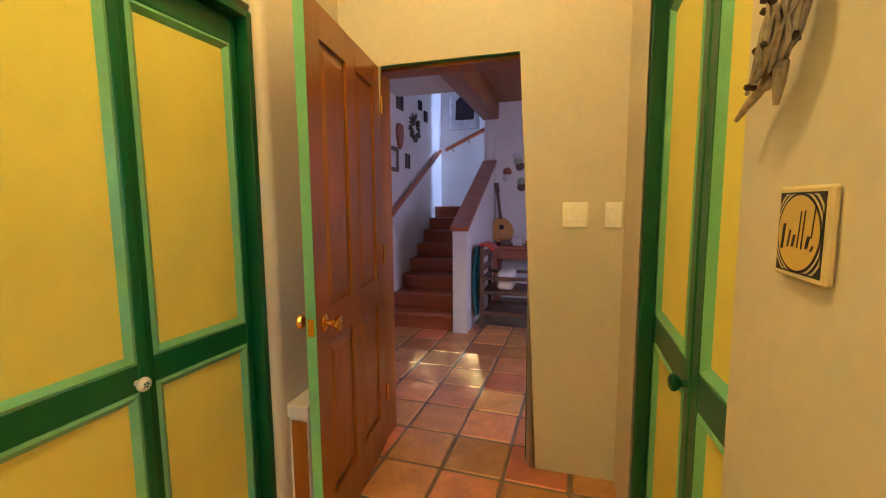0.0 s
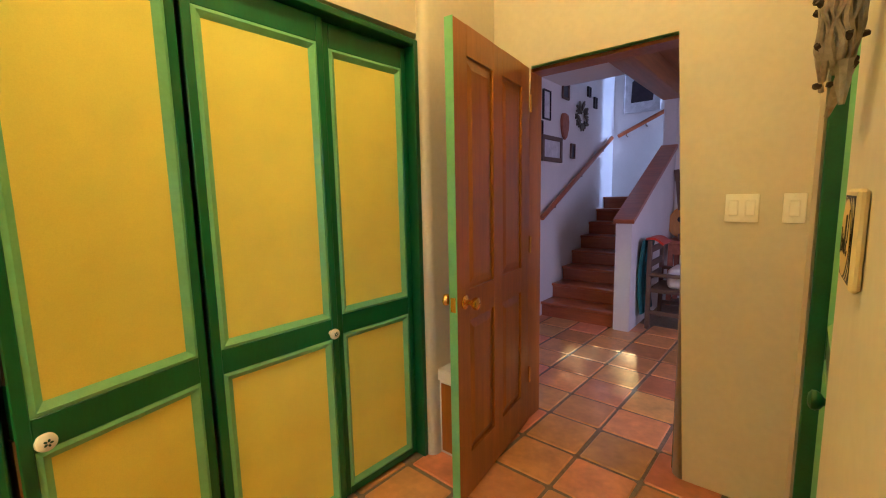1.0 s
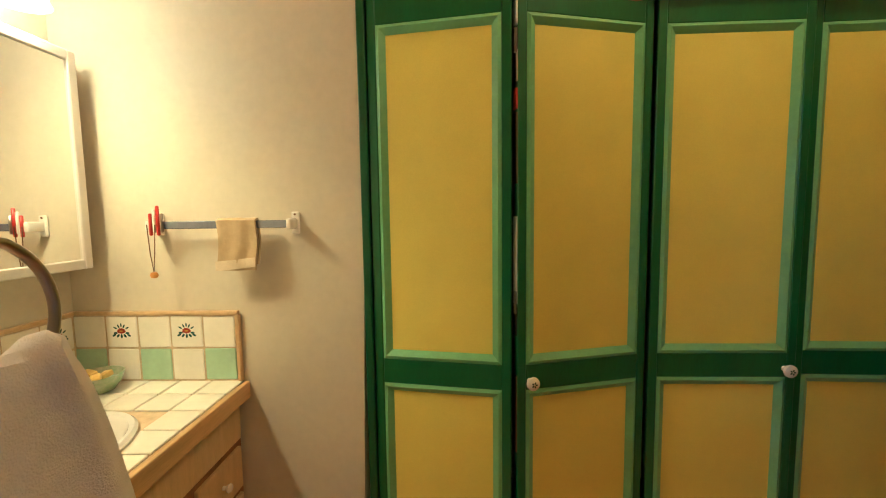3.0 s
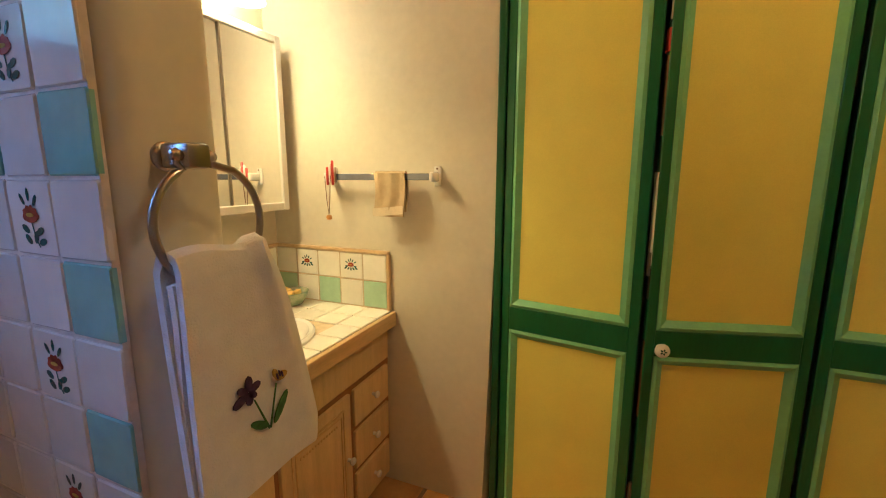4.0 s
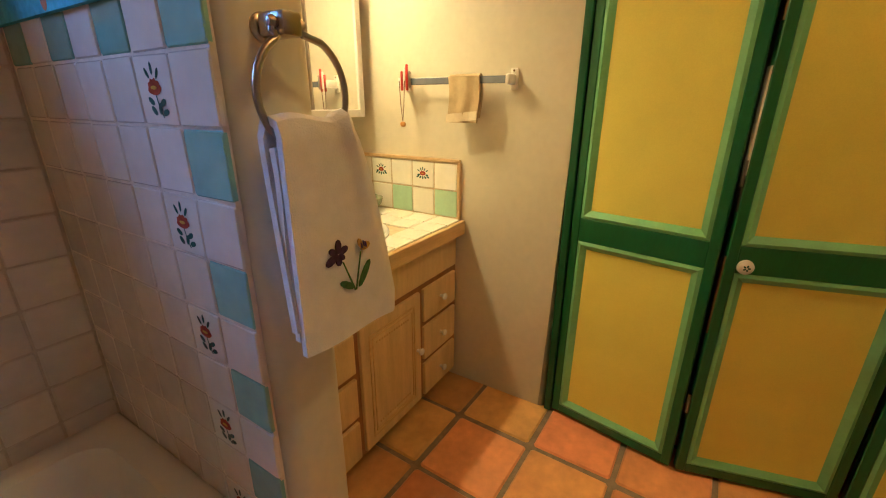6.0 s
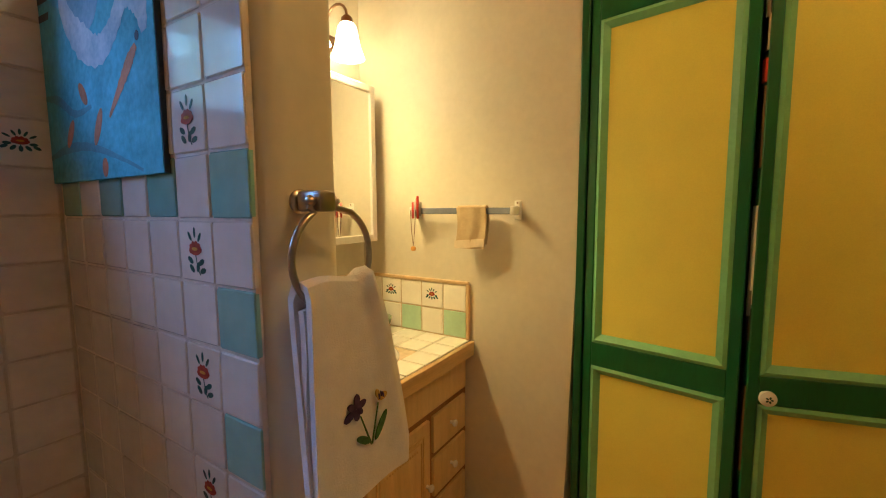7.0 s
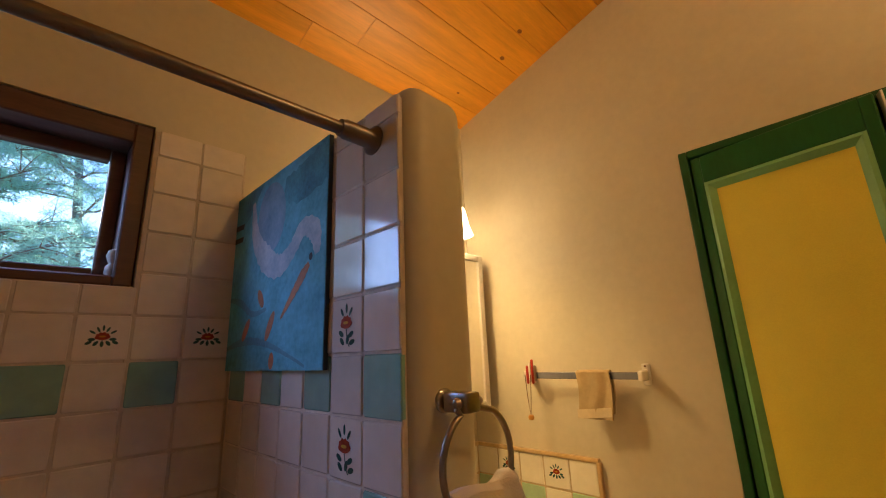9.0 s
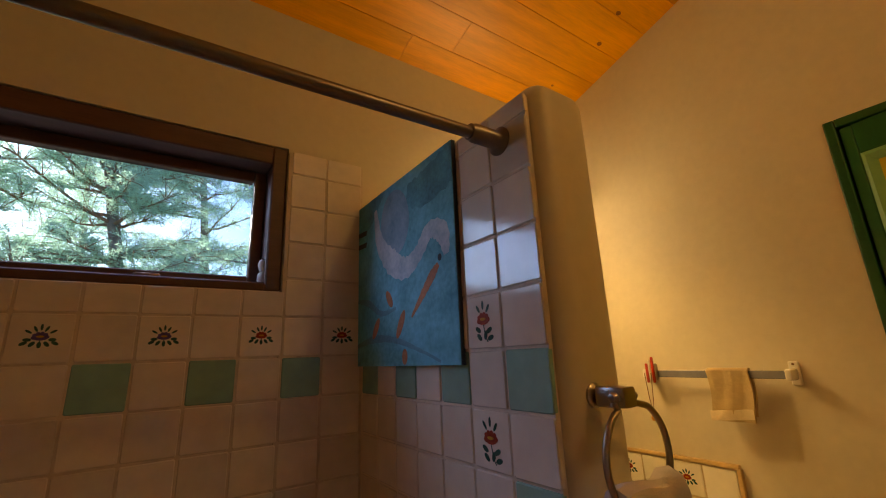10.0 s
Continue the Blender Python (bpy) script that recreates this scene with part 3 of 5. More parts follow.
# ---- the room door ----
def room_door():
    m, w = leaf_pose(-0.436, 1.708, -0.538, 2.484)
    door = thing("door", m, "varnished brown pine panel door standing open, its edge painted green", "door")
    t, h = 0.035, 1.975
    bm = BM()
    s = 0.105
    rails = ((0.01, 0.20), (0.80, 0.93), (1.86, h))
    for a, b in ((0.0, s), (w / 2 - 0.05, w / 2 + 0.05), (w - s, w)):
        box(bm, a, b, 0, t, 0.01, h, 0.002, 1)
    for z0, z1 in rails:
        for a, b in ((s, w / 2 - 0.05), (w / 2 + 0.05, w - s)):
            box(bm, a, b, 0.0005, t - 0.0005, z0, z1)
    part("door_frame", bm, DOORWOOD, door, local=True, soft=False)
    for a, b in ((s, w / 2 - 0.05), (w / 2 + 0.05, w - s)):
        for z0, z1 in ((0.20, 0.80), (0.93, 1.86)):
            pb = BM()
            for sgn in (-1, 1):
                yo = t / 2 + sgn * (t / 2 - 0.012)
                loops = []
                for f, d in ((0.0, 0.0), (0.012, 0.0), (0.045, 0.009 * sgn), (0.3, 0.009 * sgn)):
                    loops.append([pb.verts.new((x, yo + d, z)) for x, z in ((a + f * 0.9, z0 + f), (b - f * 0.9, z0 + f), (b - f * 0.9, z1 - f), (a + f * 0.9, z1 - f))] if f < 0.2 else None)
                loops = [q for q in loops if q]
                for p, q in zip(loops, loops[1:]):
                    for k in range(4):
                        pb.faces.new((p[k], p[(k + 1) % 4], q[(k + 1) % 4], q[k]))
                pb.faces.new(loops[-1])
            part("door_panel", pb, DOORWOOD, door, local=True, soft=False)
    part("painted_edge", box(BM(), -0.003, 0.0, -0.0005, t + 0.0005, 0.01, h), LIME, door, "light green painted door edge", local=True, soft=False)
    for sgn in (-1, 1):
        y0 = 0 if sgn < 0 else t
        km = Matrix.Translation((0.062, y0, 0.885)) @ Matrix.Rotation(radians(90 * -sgn), 4, "X")
        part("knob", lathe(BM(), [(0.03, 0), (0.03, 0.004), (0.024, 0.008), (0.011, 0.012), (0.010, 0.030), (0.019, 0.038), (0.026, 0.050), (0.025, 0.060), (0.014, 0.066), (0, 0.067)], km),
             BRASS, door, "polished brass door knob", local=True)
    part("latch_plate", box(BM(), -0.0045, -0.002, 0.006, t - 0.006, 0.855, 0.915), BRASS, door, "brass latch plate", local=True, soft=False)
    for z in (0.25, 1.0, 1.75):
        part("hinge", lathe(BM(), [(0.007, 0), (0.007, 0.09)], Matrix.Translation((w + 0.006, -0.006, z)), 8), BRASS, door, "brass hinge", local=True)
    return door


room_door()
fr = thing("door_frame_1", (-0.2, 2.6, 0), "brown wooden door frame with a light green edge", "door frame", kind="structure")
part("head", box(BM(), -0.572, 0.202, 2.54, 2.66, 1.968, 2.028), DOORWOOD, fr, soft=False)
part("head_edge", box(BM(), -0.572, 0.202, 2.528, 2.54, 1.984, 2.010), LIME, fr, "light green painted edge", soft=False)
part("jamb", box(BM(), 0.197, 0.2035, 2.552, 2.66, 0, 1.985), DOORWOOD, fr, soft=False)
part("jamb_edge", box(BM(), 0.199, 0.2035, 2.545, 2.552, 0, 1.985), GREEND, fr, "green painted edge", soft=False)
part("jamb", box(BM(), -0.573, -0.556, 2.5, 2.66, 0, 1.985), DOORWOOD, fr, soft=False)

# ---- the partition between the bath and the vanity ----
def partition():
    bm = box(BM(), XI, XP - 0.009, YS, -0.185, 0, 1.905)
    end = lambda c: c.y > -0.19
    topz = lambda c: c.z > 1.9
    round_edges(bm, lambda a, b: (end(a) and end(b) and abs(a.x - b.x) < 1e-5) or (topz(a) and topz(b) and not (a.y < YS + 0.01 and b.y < YS + 0.01)), 0.04, 5)
    return solid("wall_partition", bm, PLASTER, "low plaster partition with a rounded end and top", kind="structure")


PARTITION = partition()


# ---- the bath ----
def bathtub():
    tub = thing("bathtub", (1.06, -0.6, 0), "white enamelled bathtub built in between the tiled walls", "bathtub")
    x0, x1, y0, y1, h = XP + 0.004, XFAR - 0.004, YS + 0.01, -0.235, 0.333
    bm = BM()
    rings = []
    for inset, z, rr in ((0.0, 0.0, 0.0), (0.0, h - 0.012, 0.0), (0.012, h, 0.01), (0.06, h, 0.06), (0.075, h - 0.012, 0.09), (0.11, 0.10, 0.12), (0.17, 0.055, 0.12)):
        a, b, c, d = x0 + inset, x1 - inset, y0 + inset, y1 - inset
        ring = []
        for cx, cy, q in ((b - rr, d - rr, 0), (a + rr, d - rr, 1), (a + rr, c + rr, 2), (b - rr, c + rr, 3)):
            for k in range(6):
                an = (q + k / 5) * math.pi / 2
                ring.append(bm.verts.new((cx + rr * math.cos(an), cy + rr * math.sin(an), z)))
        rings.append(ring)
    for p, q in zip(rings, rings[1:]):
        for k in range(24):
            bm.faces.new((p[k], p[(k + 1) % 24], q[(k + 1) % 24], q[k]))
    bm.faces.new(rings[-1])
    bm.faces.new(rings[0])
    bmesh.ops.remove_doubles(bm, verts=bm.verts, dist=1e-5)
    part("tub_body", bm, ENAMEL, tub)
    part("drain", lathe(BM(), [(0.0, 0.006), (0.028, 0.004), (0.032, 0)], Matrix.Translation((1.55, -0.6, 0.056))), NICKEL, tub, "metal drain")


bathtub()


def shower_rod():
    rod = thing("shower_rod", (1.0, -0.29, 1.80), "grey metal shower curtain rod fixed to the partition", "shower rod")
    y, z = -0.285, 1.80
    part("rod", tube(BM(), [(XP + 0.03, y, z), (XFAR - 0.03, y - 0.01, z - 0.02)], 0.0122, 14), RODM, rod)
    for x, s in ((XP, 1), (XFAR, -1)):
        m = Matrix.Translation((x, y if s > 0 else y - 0.01, z if s > 0 else z - 0.02)) @ Matrix.Rotation(radians(90 * s), 4, "Y")
        part("flange", lathe(BM(), [(0.030, 0), (0.030, 0.006), (0.022, 0.012), (0.019, 0.02), (0.019, 0.07), (0.0165, 0.075), (0.0165, 0.08)], m), RODM, rod, "grey end flange")


shower_rod()


def window():
    win = thing("window_1", (1.0, YS - 0.08, WZ0), "high awning window in a dark brown wooden frame", "window", kind="structure")
    bm = BM()
    frame_y0, frame_y1 = YS - 0.14, YS - 0.004
    t = 0.045
    for a, b, c, d in ((WX0 + 0.002, WX0 + t, WZ0 + 0.002, WZ1 - 0.002), (WX1 - t, WX1 - 0.002, WZ0 + 0.002, WZ1 - 0.002),
                       (WX0 + t, WX1 - t, WZ0 + 0.002, WZ0 + 0.028), (WX0 + t, WX1 - t, WZ1 - 0.062, WZ1 - 0.002)):
        box(bm, a, b, frame_y0, frame_y1, c, d, 0.004, 1)
    part("window_frame", bm, DARKW, win, soft=False)
    bm = BM()
    s0, s1 = YS - 0.12, YS - 0.085
    x0, x1, z0, z1 = WX0 + t, WX1 - t, WZ0 + 0.03, WZ1 - 0.064
    w = 0.036
    for a, b, c, d in ((x0, x0 + w, z0, z1), (x1 - w, x1, z0, z1), (x0 + w, x1 - w, z0, z0 + w - 0.008), (x0 + w, x1 - w, z1 - w, z1)):
        box(bm, a + 0.001, b - 0.001, s0, s1, c + 0.001, d - 0.001, 0.003, 1)
    sash = part("sash", bm, DARKW, win, "dark brown sash", soft=False)
    pane = part("pane", box(BM(), x0 + w, x1 - w, YS - 0.105, YS - 0.101, z0 + w - 0.008, z1 - w), GLASS, win, "clear glass pane", soft=False)
    pane.visible_shadow = False
    part("latch", box(BM(), WX0 + 0.30, WX0 + 0.36, YS - 0.08, YS - 0.06, WZ0 + 0.028, WZ0 + 0.045, 0.004), BRONZE, win, "dark metal latch")


window()


def figurine():
    m = Matrix.Translation((0.575, YS - 0.045, WZ0 + 0.028))
    bm = lathe(BM(), [(0, 0), (0.019, 0.001), (0.023, 0.012), (0.022, 0.028), (0.016, 0.037), (0.019, 0.045), (0.023, 0.058), (0.019, 0.072), (0.008, 0.079), (0, 0.08)], m)
    solid("figurine", bm, material("chalk figurine", (0.50, 0.44, 0.38), 0.7, vary=0.2, size=60), "small pale ornament standing on the window ledge", "ornament")


figurine()


def canvas():
    """A thick painted canvas with broad plain shapes."""
    w, h, d = 0.545, 0.515, 0.011
    m = on_x(XP + 0.003, -0.985, 1.362)
    pic = thing("painted_canvas", m, "blue textured canvas painted with pale and orange shapes", "painting")
    part("canvas_body", slab(BM(), [(0, 0), (w, 0), (w, h), (0, h)], d), CANVAS, pic, local=True, soft=False)
    part("edge", slab(BM(), [(w + 0.0005, 0), (w + 0.003, 0), (w + 0.003, h), (w + 0.0005, h)], d - 0.001), CANVASE, pic, "dark side edge", local=True, soft=False)

    def shape(outline, mat, lift, label):
        part("painted_shape", slab(BM(), outline, 0.0002, Matrix.Translation((0, 0, d + lift))), mat, pic, label, local=True, soft=False)

    def ribbon(coarse, wide):
        pts, widths = [], []
        last = len(coarse) - 1
        for i in range(last * 6 + 1):
            k, f = min(last - 1, i // 6), (i - 6 * min(last - 1, i // 6)) / 6
            q = [coarse[max(0, min(last, k + o))] for o in (-1, 0, 1, 2)]
            w = [0.5 * (-f + 2 * f * f - f ** 3), 0.5 * (2 - 5 * f * f + 3 * f ** 3), 0.5 * (f + 4 * f * f - 3 * f ** 3), 0.5 * (f ** 3 - f * f)]
            pts.append((sum(a * b[0] for a, b in zip(w, q)), sum(a * b[1] for a, b in zip(w, q))))
            widths.append((wide[k] * (1 - f) + wide[k + 1] * f) * (1 + 0.10 * math.sin(2.7 * i)))
        left, right = [], []
        for i, (x, y) in enumerate(pts):
            ax, ay = pts[max(0, i - 1)]
            bx, by = pts[min(len(pts) - 1, i + 1)]
            n = math.hypot(bx - ax, by - ay)
            nx, ny = -(by - ay) / n, (bx - ax) / n
            left.append((x + nx * widths[i], y + ny * widths[i]))
            right.append((x - nx * widths[i], y - ny * widths[i]))
        return left + right[::-1]

    teal = material("deep teal painted canvas", (0.055, 0.27, 0.36), 0.75, vary=0.4, size=14, fine=120, bump=1.2)
    grey = material("lilac grey painted canvas", (0.19, 0.30, 0.40), 0.75, vary=0.35, size=18, fine=80, bump=1.6, second=(0.11, 0.26, 0.37))
    shape([(0.0, 0.40), (0.10, 0.43), (0.20, 0.515), (0.0, 0.515)], teal, 0.0001, "teal corner")
    shape(ribbon([(0.33, 0.45), (0.42, 0.44), (0.54, 0.46)], [0.03, 0.05, 0.05]), teal, 0.0001, "teal patch")
    shape(oval(0.255, 0.395, 0.085, 0.10, 24, 0.25), grey, 0.0002, "grey oval")
    shape(ribbon([(0.13, 0.47), (0.16, 0.36), (0.235, 0.285), (0.315, 0.250), (0.385, 0.275), (0.44, 0.320), (0.495, 0.300), (0.51, 0.245)], [0.008, 0.024, 0.037, 0.030, 0.022, 0.022, 0.028, 0.010]), CANVASW, 0.0004, "pale curved shape")
    shape(ribbon([(0.475, 0.228), (0.445, 0.205), (0.405, 0.170), (0.345, 0.118)], [0.006, 0.014, 0.011, 0.003]), CANVASO, 0.0006, "orange stroke")
    shape(oval(0.482, 0.243, 0.008, 0.009, 10), CANVASE, 0.0008, "dark dot")
    for cx, cy, a, rl in ((0.221, 0.180, -0.9, 0.030), (0.286, 0.105, 1.0, 0.042), (0.135, 0.105, 0.9, 0.036), (0.305, 0.022, 1.5, 0.020)):
        shape(oval(cx, cy, rl, 0.014, 12, a), CANVASO, 0.0003, "orange leaf shape")
    for pts in ([(0.0, 0.20), (0.08, 0.185), (0.17, 0.145), (0.26, 0.15)], [(0.0, 0.06), (0.13, 0.075), (0.26, 0.065), (0.40, 0.03), (0.47, 0.008)]):
        shape(ribbon(pts, [0.005, 0.011, 0.008, 0.004, 0.003][:len(pts)]), CANVASD, 0.0002, "teal wave")
    for y in (0.372, 0.412):
        shape([(0.0, y), (0.062, y - 0.004), (0.066, y + 0.012), (0.0, y + 0.016)], CANVASE, 0.0005, "dark bar")


canvas()


# ---- the vanity ----
def vanity():
    x0, x1, yf, yb = XW + 0.003, XI - 0.003, -0.436, YS + 0.003
    cab = thing("vanity_cabinet", (-0.35, -0.7, 0), "pale oak bathroom vanity with six drawers and carved doors", "cabinet")
    bm = BM()
    box(bm, x0, x1, yb, yf - 0.012, 0.045, 0.70)
    box(bm, x0 + 0.002, x1 - 0.002, yb, yf - 0.07, 0.0, 0.045)
    part("body", bm, FACEF, cab, soft=False)
    gap = 0.006

    def front(name, a, b, c, d, label):
        return part(name, box(BM(), a + gap, b - gap, yf - 0.018, yf, c + gap, d - gap, 0.004, 2), OAK, cab, label, soft=False)

    def pull(parent, x, z):
        m = Matrix.Translation((x, yf, z)) @ Matrix.Rotation(radians(-90), 4, "X")
        part("pull", lathe(BM(), [(0.007, 0), (0.006, 0.010), (0.012, 0.015), (0.0145, 0.021), (0.011, 0.026), (0, 0.0275)], m, 16), PORCEL, parent, "cream round pull")

    front("top_panel", x0 + 0.008, x1 - 0.01, 0.56, 0.695, "long false drawer front")
    for a, b in ((-0.785, -0.535), (-0.165, 0.11)):
        for c, d in ((0.392, 0.545), (0.222, 0.382), (0.05, 0.212)):
            f = front("drawer", a, b, c, d, "oak drawer front")
            pull(f, (a + b) / 2, (c + d) / 2)
    a, b, c, d = -0.522, -0.178, 0.05, 0.545
    dr = front("door", a, b, c, d, "oak cabinet door with a carved frame")
    fb = BM()
    m = Matrix.Identity(4)
    for i, (ins, t) in enumerate(((0.045, 0.006), (0.060, 0.004))):
        z0, z1, xa, xb = c + ins, d - ins, a + ins, b - ins
        for p in ((xa, xa + t, z0, z1), (xb - t, xb, z0, z1), (xa + t, xb - t, z0, z0 + t), (xa + t, xb - t, z1 - t, z1)):
            box(fb, p[0], p[1], yf - 0.001, yf + 0.003, p[2], p[3])
    part("carved_frame", fb, OAKD, dr, "narrow carved moulding", soft=False)
    bb = BM()
    for k in range(14):
        x = a + 0.085 + k * (b - a - 0.17) / 13
        for z in (c + 0.085, d - 0.085):
            lathe(bb, [(0.005, 0), (0.004, 0.002), (0, 0.003)], Matrix.Translation((x, yf, z)) @ Matrix.Rotation(radians(-90), 4, "X"), 6)
    tagged(part("beading", bb, OAKD, dr, "row of carved beads"), kind="stuff")
    pull(dr, a + 0.03, 0.30)


vanity()

CZ = 0.758


def worktop():
    x0, x1, yf, yb = XW + 0.002, XI - 0.002, -0.404, YS + 0.002
    top = thing("worktop", (-0.35, -0.7, 0.70), "white tiled worktop with a wooden front edge", "worktop")
    # the bed is cut round the basin
    cx, cy, rx, ry = -0.34, -0.665, 0.205, 0.165
    bm = BM()
    n = 48
    low, outer = [], []
    bed = []
    for k in range(n):
        an = 2 * math.pi * k / n
        c, s = math.cos(an), math.sin(an)
        inner = (cx + (rx - 0.01) * c, cy + (ry - 0.01) * s)
        f = min(((x1 if c > 0 else x0) - cx) / c if abs(c) > 1e-6 else 9, ((yf - 0.018 if s > 0 else yb) - cy) / s if abs(s) > 1e-6 else 9)
        bed.append((inner, (cx + f * c, cy + f * s)))
    rows = [[bm.verts.new((*p[i], z)) for p in bed] for i, z in ((0, 0.70), (0, CZ - 0.004), (1, CZ - 0.004), (1, 0.70))]
    for p, q in zip(rows, rows[1:] + rows[:1]):
        for k in range(n):
            bm.faces.new((p[k], p[(k + 1) % n], q[(k + 1) % n], q[k]))
    part("tile_bed", bm, CGROUT, top, "sandy grout bed", soft=False)
    part("front_edge", box(BM(), x0, x1, yf - 0.018, yf, 0.70, CZ, 0.004, 2), OAKD, top, "varnished wooden front edge", soft=False)
    p = 0.108
    me = None
    cols, rws = 9, 6
    for i in range(cols):
        for j in range(rws):
            xa, ya = x0 + 0.002 + i * p, yf - 0.020 - j * p
            if xa + p > x1 + 0.075 or ya - p < yb - 0.09:
                continue
            xc, yc, w, d = xa, ya, min(p, x1 - xa), min(p, ya - yb)
            mid = (xa + w / 2, ya - d / 2)
            if ((mid[0] - cx) / (rx + 0.02)) ** 2 + ((mid[1] - cy) / (ry + 0.02)) ** 2 < 1:
                continue
            bm = box(BM(), xa + 0.003, xa + w - 0.003, ya - d + 0.003, ya - 0.003, CZ - 0.004, CZ + 0.003, 0.002, 1)
            part("tile", bm, TILEC, top, soft=False)
    return cx, cy, rx, ry


SINK = worktop()


def sink():
    cx, cy, rx, ry = SINK
    bm = BM()
    rings = []
    for f, z in ((1.0, CZ + 0.003), (1.01, CZ + 0.012), (0.97, CZ + 0.020), (0.90, CZ + 0.016), (0.84, CZ - 0.004), (0.72, CZ - 0.07), (0.5, CZ - 0.115), (0.12, CZ - 0.125)):
        rings.append([bm.verts.new((cx + rx * f * math.cos(2 * math.pi * k / 40), cy + ry * f * math.sin(2 * math.pi * k / 40), z)) for k in range(40)])
    for p, q in zip(rings, rings[1:]):
        for k in range(40):
            bm.faces.new((p[k], p[(k + 1) % 40], q[(k + 1) % 40], q[k]))
    bm.faces.new(rings[-1])
    basin = thing("washbasin", (cx, cy, CZ), "oval white porcelain basin set into the tiled worktop", "sink")
    part("bowl", bm, ENAMEL, basin)
    part("drain", lathe(BM(), [(0.022, 0), (0.022, 0.003), (0, 0.004)], Matrix.Translation((cx, cy, CZ - 0.125))), NICKEL, basin)
    tap = thing("tap", (cx, cy - 0.20, CZ), "chrome basin tap with two handles", "tap")
    part("spout", tube(BM(), [(cx, cy - 0.20, CZ), (cx, cy - 0.20, CZ + 0.07), (cx, cy - 0.18, CZ + 0.10), (cx, cy - 0.13, CZ + 0.10), (cx, cy - 0.11, CZ + 0.085)], 0.011, 12), NICKEL, tap)
    for s in (-1, 1):
        part("handle", lathe(BM(), [(0.02, 0), (0.016, 0.02), (0.022, 0.035), (0.018, 0.05), (0, 0.052)], Matrix.Translation((cx + s * 0.09, cy - 0.20, CZ + 0.003))), NICKEL, tap)


sink()


def mirror_cabinet():
    x0, x1, z0, z1, yf = -0.742, -0.12, 1.155, 1.818, -0.865
    cab = thing("mirror_cabinet", (-0.44, YS, z0), "white framed mirror cabinet with two sliding mirrors", "mirror")
    part("body", box(BM(), x0 + 0.004, x1 - 0.004, YS + 0.002, yf - 0.012, z0 + 0.004, z1 - 0.004), WHITEW, cab, soft=False)
    bm = BM()
    w = 0.03
    for a, b, c, d in ((x0, x0 + w, z0, z1), (x1 - w, x1, z0, z1), (x0 + w, x1 - w, z0, z0 + w), (x0 + w, x1 - w, z1 - w, z1)):
        box(bm, a, b, yf - 0.012, yf + 0.004, c, d, 0.003, 1)
    part("frame", bm, WHITEW, cab, "white frame", soft=False)
    xm = -0.475
    part("mirror_pane", box(BM(), x0 + w, xm, yf - 0.011, yf - 0.004, z0 + w, z1 - w), MIRROR, cab, "mirror glass", soft=False)
    part("mirror_pane", box(BM(), xm + 0.006, x1 - w, yf - 0.011, yf - 0.008, z0 + w, z1 - w), MIRROR, cab, "mirror glass", soft=False)
    part("seam", box(BM(), xm, xm + 0.006, yf - 0.011, yf - 0.002, z0 + w, z1 - w), NICKEL, cab, "metal edge strip", soft=False)


mirror_cabinet()


def vanity_light():
    lt = thing("vanity_light", (-0.40, YS, 1.98), "bronze wall light with three lit frosted glass shades", "lamp")
    part("backplate", box(BM(), -0.66, -0.14, YS + 0.002, YS + 0.03, 1.95, 2.01, 0.008, 2), BRONZE, lt, "bronze backplate")
    for x in (-0.575, -0.40, -0.225):
        pts = [(x, YS + 0.03, 2.0)]
        for k in range(9):
            a = math.pi * k / 8
            pts.append((x, -0.905 - 0.055 * math.cos(a), 2.045 + 0.055 * math.sin(a)))
        arm = part("arm", tube(BM(), pts, 0.0055, 8), BRONZE, lt, "curved bronze arm")
        part("socket", lathe(BM(), [(0.013, 0.03), (0.022, 0.02), (0.024, 0)], Matrix.Translation((x, -0.85, 2.015)), 16), BRONZE, lt, "bronze socket cup")
        prof = [(0.026, 2.015), (0.036, 2.0), (0.042, 1.97), (0.050, 1.93), (0.062, 1.895), (0.066, 1.885), (0.063, 1.885), (0.047, 1.93), (0.038, 1.97), (0.030, 2.0), (0.022, 2.012)]
        bm = BM()
        m = Matrix.Translation((x, -0.85, 0))
        rings = [[bm.verts.new(m @ Vector((r * math.cos(2 * math.pi * k / 24), r * math.sin(2 * math.pi * k / 24), z))) for k in range(24)] for r, z in prof]
        for p, q in zip(rings, rings[1:]):
            for k in range(24):
                bm.faces.new((p[k], p[(k + 1) % 24], q[(k + 1) % 24], q[k]))
        part("shade", bm, SHADE, lt, "glowing frosted bell shade")


vanity_light()


